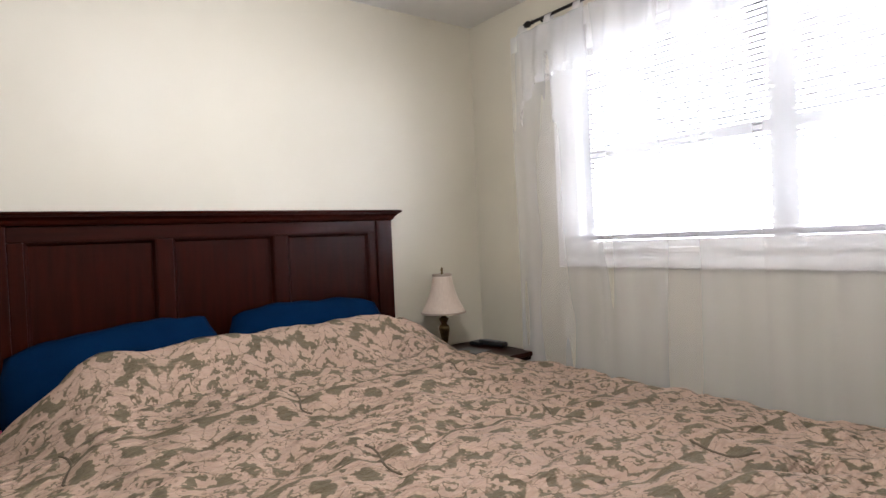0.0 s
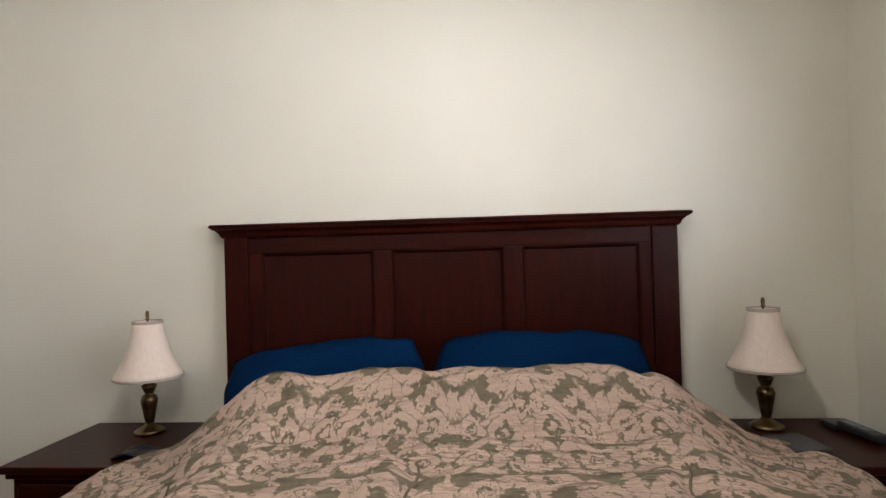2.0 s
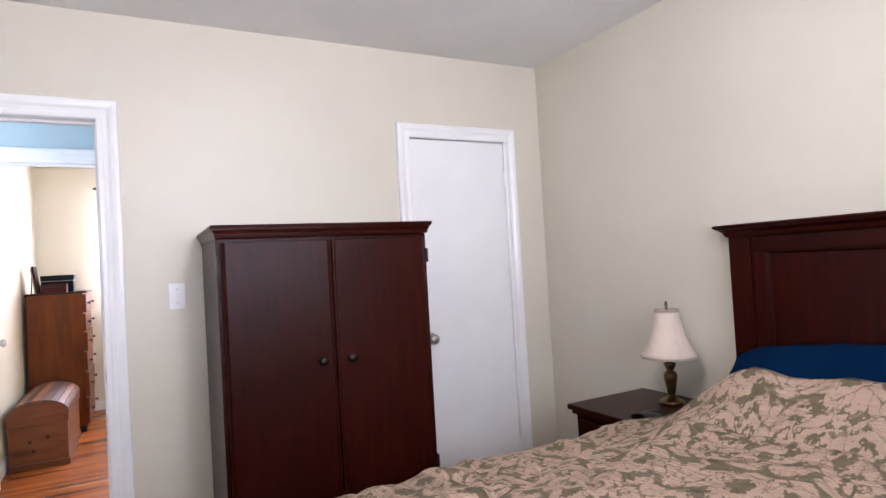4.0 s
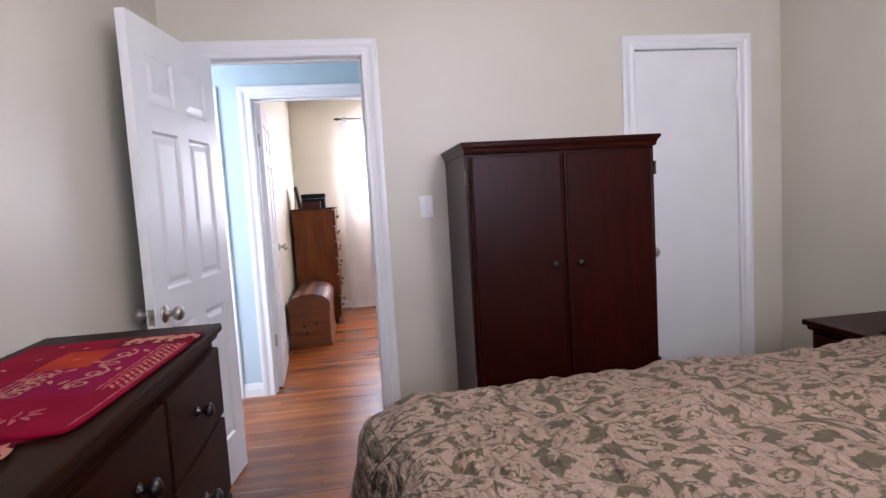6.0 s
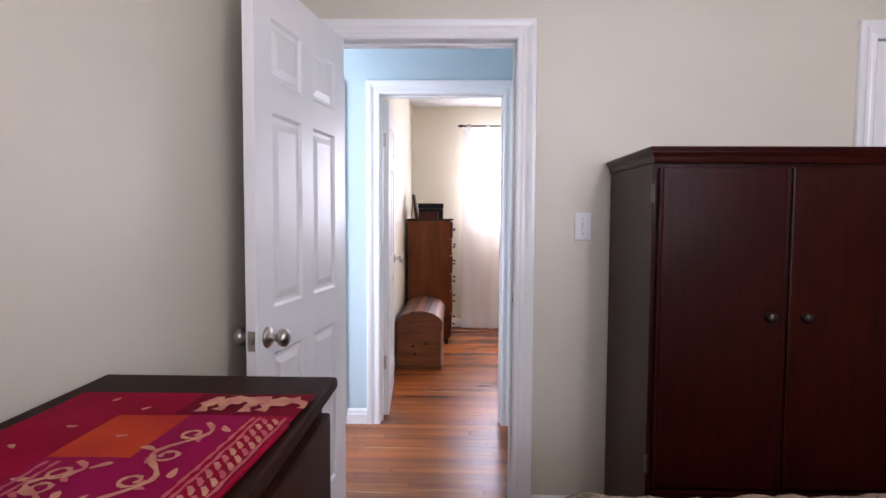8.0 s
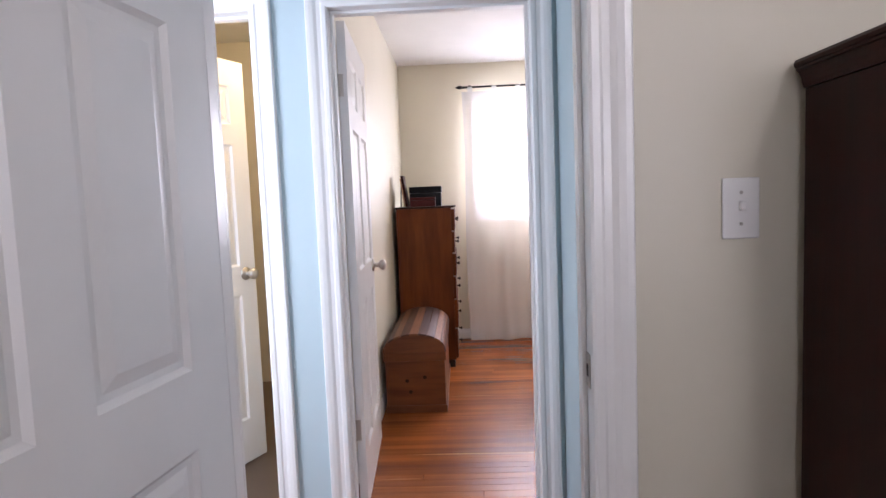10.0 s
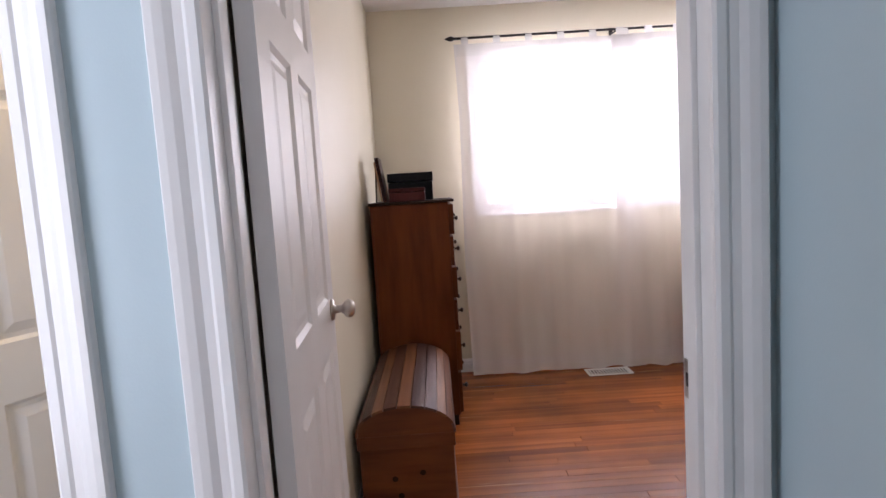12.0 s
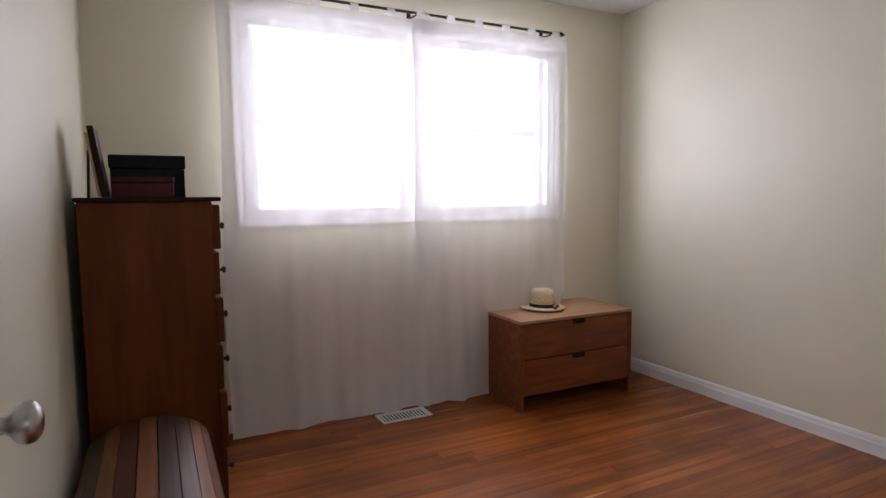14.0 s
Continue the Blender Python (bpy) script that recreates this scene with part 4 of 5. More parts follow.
def comforter_at(a, b):
    u = (a - 0.5) * 2 * 1.42
    v = b * 2.36 - 0.02
    ex = max(abs(u) - HALF, 0.0)
    ey = max(v - (HEAD - FOOT), 0.0)
    x = CX + math.copysign(min(abs(u), HALF), u)
    y = HEAD - min(v, HEAD - FOOT)
    z = bed_top(x, y)
    e = math.hypot(ex, ey)
    r = 0.15
    if e > 0:
        dx, dy = ex / e * math.copysign(1, u), -ey / e
        ang = min(e / r, math.pi / 2 * 0.93)
        hor, drop = r * math.sin(ang), r * (1 - math.cos(ang))
        rest = max(e - r * math.pi / 2 * 0.93, 0.0)
        fold = math.sin((y if ex > ey else x) * 13.0 + 2.0 * noise.noise((x * 2, y * 2, 3)))
        corner = min(ex, ey) / e
        hor += rest * (0.11 + 0.30 * corner) + rest * 0.10 * fold
        hor += 0.075 * smooth_step(1.75, 1.25, x) * min(ey / 0.15, 1.0)
        drop += rest * 0.985
        x, y, z = x + dx * hor, y + dy * hor, max(z - drop, 0.10)
    soft = noise.noise((u * 2.6, v * 2.6, 1.0)) * 0.018 + noise.noise((u * 6 + 3, v * 7 - u * 2, 2.0)) * 0.017 + noise.noise((u * 11 + v * 4, v * 17, 5.0)) * 0.010 + noise.noise((u * 9 + v * 22, v * 5 - u * 3, 8.0)) * 0.009
    gu, gv = (u + 0.08 + 0.31) % 0.62 - 0.31, (v - 0.5 + 0.25) % 0.50 - 0.25
    seam = -0.022 * math.exp(-(gu / 0.035) ** 2 - (gv / 0.085) ** 2)
    crease = -0.022 * math.exp(-(((v - 0.27 - 0.02 * math.sin(u * 4)) / 0.016) ** 2)) + 0.010 * math.exp(-(((v - 0.32 - 0.02 * math.sin(u * 4)) / 0.035) ** 2))
    tuck = -0.045 * math.exp(-(((math.hypot(x - 1.74, y + 2.13) - 0.11) / 0.020) ** 2)) * smooth_step(-0.02, 0.05, (x - 1.74) - 0.4 * (y + 2.13))
    seam += tuck - 0.012 * math.exp(-((math.sin(v * 9.0 + 1.4 * math.sin(u * 5.0)) / 0.16) ** 2)) * smooth_step(0.45, 0.7, v)
    lip = -0.05 * smooth_step(0.03, 0.0, v)
    return Vector((x, y + 0.014 * noise.noise((u * 6, v * 3, 9)) * (1 if v < 0.05 else 0.3), z + soft + seam + crease * (1 if ex == 0 else 0.3) + lip))


comforter = thing("comforter", Matrix.Identity(4), "tan and cream damask comforter spread over the bed", "comforter")
cloth = part("cloth", sheet(170, 140, comforter_at, uv=lambda a, b: ((a - 0.5) * 2.84, b * 2.36)), COMFORTER, comforter, smooth=True)
sol = cloth.modifiers.new("thickness", "SOLIDIFY")
sol.thickness, sol.offset = 0.016, -1
part("piping", tube([comforter_at(i / 120, 0.0) + Vector((0, 0.004, -0.006)) for i in range(121)], 0.006, 6), SEAM, comforter, "olive corded edge", True)
for i in range(-2, 3):
    for j in range(4):
        u, v = i * 0.62 - 0.08, 0.10 + 0.40 + j * 0.50
        pts = []
        for k in range(9):
            uu, vv = u + 0.012 * math.sin(k * 0.8 + i), v + (k / 8 - 0.5) * 0.17 + 0.02 * i
            pts.append(comforter_at(uu / 2.84 + 0.5, (vv + 0.02) / 2.36) + Vector((0, 0, 0.001)))
        part("stitching", tube(pts, 0.0035, 5), SEAM, comforter, "olive stitched seam")

def night_table(name, x0, x1, label):
    """A bedside table: moulded top, carcass, two drawers with knobs, bracket feet. Its front looks south."""
    w = x1 - x0
    t = thing(name, pose(x0, 0, 0), label, "nightstand", "bedside tables")
    yf = -0.485
    part("top", box(-0.0, w, yf - 0.030, -0.035, 0.648, 0.672, 0.005), CHERRY_H, t)
    part("top_moulding", box(0.014, w - 0.014, yf - 0.016, -0.045, 0.628, 0.648, 0.006), CHERRY_H, t)
    part("carcass", box(0.030, w - 0.030, yf, -0.05, 0.09, 0.628, 0.003), CHERRY, t)
    part("plinth", box(0.020, w - 0.020, yf - 0.010, -0.05, 0.0, 0.09, 0.004), CHERRY_H, t)
    for z0, z1 in ((0.115, 0.355), (0.370, 0.610)):
        d = part("drawer", box(0.055, w - 0.055, yf - 0.016, yf, z0, z1, 0.004), CHERRY_H, t)
        part("knob", lathe([(0.008, 0), (0.006, 0.010), (0.015, 0.018), (0.014, 0.026), (0.004, 0.030)], 14, pose(w / 2, yf - 0.016, (z0 + z1) / 2, 90)), BRONZE, d, "dark metal knob", True)
    return t


night_table("nightstand", 0.748, 1.265, "dark cherry wood nightstand beside the bed")
night_table("nightstand", 3.005, 3.525, "dark cherry wood nightstand in the corner by the window")


def table_lamp(x, y, label, spin=0):
    l = thing("table_lamp", pose(x, y, 0.672, 0, 0, spin), label, "table lamp", "bedside lamps")
    part("base", lathe([(0.052, 0.0), (0.053, 0.008), (0.046, 0.014), (0.034, 0.020), (0.020, 0.028), (0.015, 0.036)], 28), BRASS, l, smooth=True)
    part("stem", lathe([(0.015, 0.036), (0.018, 0.050), (0.022, 0.075), (0.028, 0.105), (0.030, 0.122), (0.024, 0.136), (0.014, 0.142), (0.018, 0.150), (0.025, 0.166), (0.027, 0.174), (0.014, 0.180), (0.013, 0.200), (0.015, 0.225)], 24), BRASS, l, "turned antique brass stem", True)
    prof = []
    for i in range(13):
        k = i / 12
        prof.append((0.119 - 0.069 * k - 0.015 * math.sin(k * math.pi) * (1 - 0.25 * k), 0.205 + 0.200 * k))
    bm = bmesh.new()
    n = 36
    rings = [[bm.verts.new((r * math.cos(2 * math.pi * i / n), r * math.sin(2 * math.pi * i / n), z)) for i in range(n)] for r, z in prof]
    for a, b in zip(rings, rings[1:]):
        for i in range(n):
            bm.faces.new((a[i], a[(i + 1) % n], b[(i + 1) % n], b[i]))
    sh = part("shade", bm, SHADE, l, "cream bell-shaped fabric shade", True)
    so = sh.modifiers.new("thickness", "SOLIDIFY")
    so.thickness = 0.002
    part("trim", lathe([(0.1195, 0.201), (0.1210, 0.203), (0.1210, 0.209), (0.1180, 0.210), (0.1170, 0.203)], 36), SHADE_TRIM, sh)
    part("trim", lathe([(0.0505, 0.397), (0.0520, 0.399), (0.0520, 0.409), (0.0490, 0.410), (0.0485, 0.399)], 36), SHADE_TRIM, sh)
    part("finial", lathe([(0.003, 0.385), (0.004, 0.410), (0.008, 0.414), (0.005, 0.420), (0.007, 0.428), (0.006, 0.440), (0.002, 0.446)], 14), BRASS, l, smooth=True)
    bm = tube([(0.010, 0, 0.222), (0.045, 0, 0.27), (0.045, 0, 0.35), (0.0, 0, 0.392)], 0.0018, 6)
    tube([(-0.010, 0, 0.222), (-0.045, 0, 0.27), (-0.045, 0, 0.35), (0.0, 0, 0.392)], 0.0018, 6, bm)
    tube([(-0.049, 0, 0.398), (0.049, 0, 0.398)], 0.0016, 6, bm)
    part("harp", bm, BRASS, l)
    part("bulb", lathe([(0.013, 0.226), (0.014, 0.245), (0.026, 0.28), (0.029, 0.30), (0.024, 0.32), (0.008, 0.332)], 16), PLATE, l, smooth=True)
    return l


table_lamp(1.035, -0.165, "brass table lamp with a cream bell shade, unlit, on the nightstand")
table_lamp(3.222, -0.145, "brass table lamp with a cream bell shade, unlit, by the window", 40)

phone = thing("cordless_phone", pose(3.468, -0.235, 0.672, 0, 0, 96), "black cordless phone lying on the nightstand", "phone")
part("handset", box(-0.105, 0.075, -0.025, 0.025, 0.004, 0.030, 0.009), PLASTIC, phone)
part("screen", box(-0.055, -0.015, -0.016, 0.016, 0.0305, 0.0315), GREY, phone, "grey display")
part("keypad", box(-0.005, 0.060, -0.017, 0.017, 0.0303, 0.0312), GREY, phone)
part("cradle", box(0.045, 0.125, -0.045, 0.045, 0.0, 0.020, 0.006), PLASTIC, phone)
case = thing("trinket_box", pose(3.180, -0.425, 0.672, 0, 0, 8), "small black box with a greyish lid on the nightstand", "box")
part("body", box(-0.055, 0.055, -0.075, 0.075, 0.0, 0.034, 0.004), PLASTIC, case)
part("lid", box(-0.057, 0.057, -0.077, 0.077, 0.035, 0.043, 0.003), GREY_LID, case, "worn dark grey lid")
pink = part("pink_cloth", sheet(16, 10, lambda a, b: Vector((1.315 + 0.11 * a, -0.13 - 0.20 * b, 0.640 + 0.085 * math.sin(a * 2.6) * (1 - 0.3 * b) + 0.008 * math.sin(b * 9 + a * 4)))), PINK, smooth=True)
tagged(pink, "crumpled pink cloth tucked at the edge of the mattress", "cloth")
so = pink.modifiers.new("thickness", "SOLIDIFY")
so.thickness = 0.004
# unidentified dark shape by the lamp base, built as a thin wavy black sheet
dark_heap = part("dark_blob", sheet(16, 10, lambda a, b: Vector((1.08 + 0.13 * a, -0.36 - 0.10 * b, 0.677 + 0.016 * abs(math.sin(a * 3.2)) + 0.006 * math.sin(b * 7 + a * 5)))), PLASTIC, smooth=True)
tagged(dark_heap, "black uneven shape on the nightstand", "cloth")
so = dark_heap.modifiers.new("thickness", "SOLIDIFY")
so.thickness = 0.006

# armoire: its front looks east
arm = thing("armoire", pose(0.020, -1.515, 0, 0, 0, 90), "dark cherry wood two-door armoire against the wall", "armoire")
AW, AD = 0.434, 0.545      # half width, depth; local x runs along the front, local -y is the front
part("carcass", box(-AW, AW, -AD + 0.02, 0.0, 0.075, 1.478, 0.003), CHERRY, arm)
part("plinth", box(-AW - 0.006, AW + 0.006, -AD + 0.010, 0.0, 0.0, 0.075, 0.004), CHERRY_H, arm)
cornice(-AW, AW, -AD + 0.005, 0.0, 1.478, 1.0, CHERRY_H, arm, 0.5)
for s in (-1, 1):
    x0, x1 = (-AW + 0.016, -0.003) if s < 0 else (0.003, AW - 0.016)
    d = part("door", box(x0, x1, -AD, -AD + 0.019, 0.405, 1.462, 0.003), CHERRY, arm)
    bead = [(0, 0), (0, 0.004), (0.006, 0.006), (0.012, 0.003), (0.014, 0)]
    bm = moulding(bead, (x0, -AD, 0.405), (x0, -AD, 1.462), (1, 0, 0), (0, -1, 0), 0, 0)
    moulding(bead, (x1, -AD, 0.405), (x1, -AD, 1.462), (-1, 0, 0), (0, -1, 0), 0, 0, bm)
    part("door_edge", bm, CHERRY, d)
    part("knob", lathe([(0.013, 0), (0.013, 0.003), (0.007, 0.006), (0.007, 0.014), (0.016, 0.020), (0.017, 0.027), (0.011, 0.033), (0.003, 0.035)], 18, pose(s * 0.058, -AD, 0.981, 90)), BRONZE, d, "dark bronze round knob", True)
    for z in (0.48, 1.38):
        part("hinge", box(s * AW - 0.003, s * AW + 0.003, -AD + 0.004, -AD + 0.03, z - 0.03, z + 0.03, 0.002), BRONZE, d)
dr = part("drawer", box(-AW + 0.016, AW - 0.016, -AD, -AD + 0.019, 0.105, 0.392, 0.003), CHERRY_H, arm)
for s in (-0.22, 0.22):
    part("knob", lathe([(0.013, 0), (0.013, 0.003), (0.007, 0.006), (0.007, 0.014), (0.016, 0.020), (0.017, 0.027), (0.011, 0.033), (0.003, 0.035)], 18, pose(s, -AD, 0.275, 90)), BRONZE, dr, "dark bronze round knob", True)

# long dresser: its front looks north
DX0, DX1, DY0, DY1, DZ = 1.400, 3.16, -3.240, -2.803, 1.004
dresser = thing("dresser", pose(DX0, DY0, 0), "long espresso wood dresser with round dark knobs, against the wall", "dresser")
DW, DD = DX1 - DX0, DY1 - DY0
part("top", box(0, DW, 0, DD, DZ - 0.022, DZ, 0.006), ESPRESSO, dresser)
part("top_moulding", box(0.012, DW - 0.012, 0.0, DD - 0.010, DZ - 0.036, DZ - 0.022, 0.005), ESPRESSO, dresser)
part("carcass", box(0.024, DW - 0.024, 0.0, DD - 0.024, 0.09, DZ - 0.036, 0.003), ESPRESSO, dresser)
part("plinth", box(0.016, DW - 0.016, 0.0, DD - 0.014, 0.0, 0.09, 0.004), ESPRESSO, dresser)
cols = (0.032, 0.470, 1.290, DW - 0.032)
rows = (0.11, 0.335, 0.555, 0.765, 0.955)
for i in range(3):
    for j in range(4):
        x0, x1, z0, z1 = cols[i] + 0.006, cols[i + 1] - 0.006, rows[j] + 0.006, rows[j + 1] - 0.006
        d = part("drawer", box(x0, x1, DD - 0.024, DD - 0.006, z0, z1, 0.004), ESPRESSO, dresser)
        for k in ((0.5,) if i != 1 else (0.2, 0.8)):
            part("knob", lathe([(0.012, 0), (0.012, 0.003), (0.006, 0.007), (0.006, 0.016), (0.016, 0.023), (0.017, 0.030), (0.011, 0.036), (0.003, 0.038)], 18, pose(x0 + (x1 - x0) * k + (0.03 if i == 0 else 0), DD - 0.006, (z0 + z1) / 2, -90)), BRONZE, d, "dark bronze round knob", True)

# patchwork runner on the dresser: pieced patches with printed figures
runner = thing("table_runner", pose(-0.032, 0, DZ), "crimson and magenta patchwork cotton runner with cream prints, on the dresser", "table runner")


def cloth_z(x, y):
    return 0.0025 + 0.0026 * (1 + noise.noise((x * 6, y * 7, 0.3)))


def skew(x, y, z):
    """The runner lies askew: its front edge draws back from the dresser's edge."""
    return Vector((x, y - 0.055 * min(max(x - 1.57, 0.0), 0.65) * (y + 3.165) / 0.353, z))


def patch(x0, x1, y0, y1, mat, lift=0.0, nm="patch"):
    return part(nm, sheet(14, 10, lambda a, b: skew(x0 + (x1 - x0) * a, y0 + (y1 - y0) * b, cloth_z(x0 + (x1 - x0) * a, y0 + (y1 - y0) * b) + lift)), mat, runner, smooth=True)


RX0, RX1, RY0, RY1 = 1.56, 2.98, -3.198, -2.812


def runner_edge(x):
    """The front edge: it draws back past the plain patch, where the cloth is folded under."""
    return RY1 - 0.055 * smooth_step(2.17, 2.20, x)


part("backing", sheet(60, 8, lambda a, b: skew(RX0 + 0.004 + (RX1 - RX0 - 0.008) * a, RY0 + 0.004 + (runner_edge(RX0 + (RX1 - RX0) * a) - RY0 - 0.008) * b, 0.0012)), CRIMSON, runner)
patch(1.56, 1.665, -3.198, -2.995, CRIMSON), patch(1.56, 1.665, -2.995, RY1, WINE)
patch(1.665, 2.00, -3.198, -3.075, CRIMSON), patch(1.665, 1.815, -3.075, -2.968, ORANGE), patch(1.815, 2.00, -3.075, -2.968, MAGENTA)
patch(1.665, 2.00, -2.968, -2.876, MAGENTA), patch(1.665, 2.00, -2.876, RY1, CRIMSON, 0.0006)
patch(2.00, 2.19, -3.198, -2.90, CRIMSON), patch(2.00, 2.19, -2.90, RY1, CRIMSON, 0.0004)
patch(2.19, 2.295, -3.198, -3.03, ORANGE), patch(2.19, 2.295, -3.03, -2.867, WINE)
patch(2.295, 2.62, -3.198, -2.935, MAGENTA), patch(2.295, 2.62, -2.935, -2.867, CRIMSON, 0.0006), patch(2.62, 2.98, -3.198, -2.867, CRIMSON)
# the folded front edge of the plain patch, a thick soft roll
part("folded_edge", tube([skew(2.188, -3.10 + 0.0265 * i, 0.006) for i in range(11)] + [skew(2.182, -2.819, 0.006), skew(2.165, -2.813, 0.006)] + [skew(2.15 - 0.03 * i, -2.8125, 0.005) for i in range(16)], 0.0042, 8), CRIMSON, runner, smooth=True)


def ribbon(points, w, mat, nm="printed_vine"):
    """A printed stroke: a flat ribbon that follows the cloth."""
    bm = bmesh.new()
    pts = [Vector(p) for p in points]
    rows = []
    for i, p in enumerate(pts):
        d = (pts[min(i + 1, len(pts) - 1)] - pts[max(i - 1, 0)]).normalized()
        s = Vector((-d.y, d.x)) * w * (0.5 + 0.2 * math.sin(i * 2.1))
        rows.append([bm.verts.new(skew(q.x, q.y, cloth_z(q.x, q.y) + 0.0016)) for q in (p + s, p - s)])
    for a, b in zip(rows, rows[1:]):
        bm.faces.new((a[0], a[1], b[1], b[0]))
    return part(nm, bm, mat, runner)


def blot(cx, cy, rx, ry, turn, mat, nm="printed_leaf"):
    bm = bmesh.new()
    c, s = math.cos(turn), math.sin(turn)
    vs = []
    for i in range(12):
        a = i / 12 * 6.283
        k = 1 + 0.16 * math.sin(3 * a + cx * 40)
        x, y = rx * k * math.cos(a), ry * k * math.sin(a)
        q = (cx + c * x - s * y, cy + s * x + c * y)
        vs.append(bm.verts.new(skew(*q, cloth_z(*q) + 0.0015)))
    bm.faces.new(vs)
    return part(nm, bm, mat, runner)


rr = random.Random(4)
# winding vines with curled tendrils and leaves on the magenta patches
def curl(x, y, r, start, way, turns=1.15):
    return [(x + r * (1 - 0.55 * i / 14) * math.cos(start + way * turns * 6.283 * i / 14), y + r * (1 - 0.55 * i / 14) * math.sin(start + way * turns * 6.283 * i / 14)) for i in range(15)]


for x0, y0, ln in ((1.70, -2.925, 0.27), (1.83, -3.022, 0.15), (2.32, -2.985, 0.27), (2.33, -3.09, 0.2)):
    pts = [(x0 + ln * i / 20, y0 + 0.020 * math.sin(i * 0.62)) for i in range(21)]
    ribbon(pts, 0.007, PRINT)
    for i in (2, 7, 12, 17):
        x, y = pts[i]
        k = 1 if (i // 5) % 2 else -1
        ribbon(curl(x + 0.014, y + k * 0.020, 0.017, -k * 1.6, k), 0.0055, PRINT)
        blot(x - 0.006, y - k * 0.016, 0.013, 0.005, rr.uniform(0, 3), PRINT)
        blot(x + 0.030, y + k * 0.004, 0.010, 0.004, rr.uniform(0, 3), PRINT_PINK)
ribbon(curl(2.165, -3.075, 0.040, 0.4, 1, 0.8), 0.006, PRINT_PINK)
# flower sprigs on the plain crimson
for x, y in ((2.09, -2.945), (2.75, -2.95)):
    for k in range(6):
        a = -0.9 + k * 0.62
        blot(x + 0.026 * math.cos(a), y + 0.030 * math.sin(a), 0.013, 0.0048, a, PRINT_PINK)
    ribbon([(x - 0.018, y), (x - 0.006, y + 0.003), (x + 0.012, y)], 0.004, PRINT_PINK)
for x, y in ((1.60, -3.12), (1.64, -3.05), (1.72, -3.11), (1.79, -3.14), (1.88, -3.12), (1.75, -3.02)):
    blot(x, y, 0.008, 0.004, rr.uniform(0, 3), PRINT, "printed_fleck")
# striped borders: straight lines with a slanting dash between them
for xa, xb, y in ((1.675, 1.99, -2.870), (1.675, 1.99, -2.860), (1.675, 2.17, -2.822), (2.305, 2.61, -2.930), (2.305, 2.61, -2.920), (2.305, 2.61, -2.878)):
    ribbon([(xa + (xb - xa) * i / 30, y + rr.uniform(-0.0012, 0.0012)) for i in range(31)], 0.0045, PRINT_PINK, "printed_line")
for xa, y in ((1.680, -2.841), (2.310, -2.899)):
    for i in range(15):
        for off in (-0.008, 0.008):
            x = xa + i * 0.0205
            ribbon([(x, y + off - 0.006), (x + 0.010, y + off + 0.002), (x + 0.020, y + off + 0.006)], 0.0055, PRINT if (i + (off > 0)) % 3 else PRINT_PINK, "printed_dash")
for y in (-3.062, -3.048):
    ribbon([(1.83 + 0.33 * i / 30, y + rr.uniform(-0.0015, 0.0015)) for i in range(31)], 0.005, PRINT_PINK, "printed_line")
for y in (-3.036, -3.020):
    ribbon([(2.02 + 0.15 * i / 16, y + rr.uniform(-0.0015, 0.0015)) for i in range(17)], 0.004, PRINT_PINK, "printed_line")
# broad comb-like motifs along the two wine-red patches
for bx, by in ((1.610, -2.900), (2.240, -2.945)):
    ribbon([(bx - 0.010 + 0.006 * math.sin(i * 0.9), by - 0.072 + 0.012 * i) for i in range(13)], 0.036, PRINT, "printed_figure")
    for dy, ln in ((-0.062, 0.040), (-0.036, 0.034), (0.004, 0.040), (0.030, 0.034)):
        ribbon([(bx + 0.004 + ln * i / 4, by + dy + 0.002 * math.sin(i * 2 + dy * 90)) for i in range(5)], 0.015, PRINT, "printed_figure")
    ribbon([(bx - 0.014, by + 0.066), (bx - 0.004, by + 0.080), (bx + 0.010, by + 0.086), (bx + 0.022, by + 0.084)], 0.012, PRINT, "printed_figure")

# stepped little chest of drawers on the runner
chest = thing("jewellery_chest", pose(2.225, -3.16, DZ + 0.007), "small stepped dark wood chest with gilt motifs, on the runner", "jewellery chest")
part("foot", box(0.008, 0.30, 0.0, 0.186, 0.0, 0.022, 0.004), DARKWOOD, chest)
part("lower_body", box(0.016, 0.29, 0.0, 0.178, 0.022, 0.118, 0.002), DARKWOOD, chest)
part("lower_top", box(0.006, 0.30, 0.0, 0.186, 0.118, 0.128, 0.003), DARKWOOD, chest)
part("upper_body", box(0.018, 0.285, 0.0, 0.158, 0.128, 0.258, 0.002), DARKWOOD, chest)
part("upper_top", box(0.006, 0.295, 0.0, 0.168, 0.258, 0.268, 0.003), DARKWOOD, chest)
for z0, z1, y in ((0.028, 0.070, 0.178), (0.074, 0.114, 0.178), (0.132, 0.172, 0.158), (0.176, 0.214, 0.158), (0.218, 0.254, 0.158)):
    for x0, x1 in ((0.024, 0.148), (0.154, 0.278)):
        d = part("drawer", box(x0, x1, y, y + 0.005, z0, z1, 0.0015), DARKWOOD, chest)
        for k in range(3):
            part("motif", lathe([(0.007, 0), (0.006, 0.0008)], 8, pose(x0 + 0.03 + 0.035 * k, y + 0.005, (z0 + z1) / 2 + (0.005 if k % 2 else -0.004), -90)), GILT, d)
for z0, z1, y0 in ((0.030, 0.110, 0.03), (0.136, 0.250, 0.03)):
    x = 0.016 if z0 < 0.1 else 0.018
    for k in range(3):
        part("motif", lathe([(0.010, 0), (0.008, 0.0008)], 8, pose(x, y0 + 0.03 + 0.028 * k, z0 + (z1 - z0) * (0.3 + 0.2 * k), 0, -90)), GILT, chest)


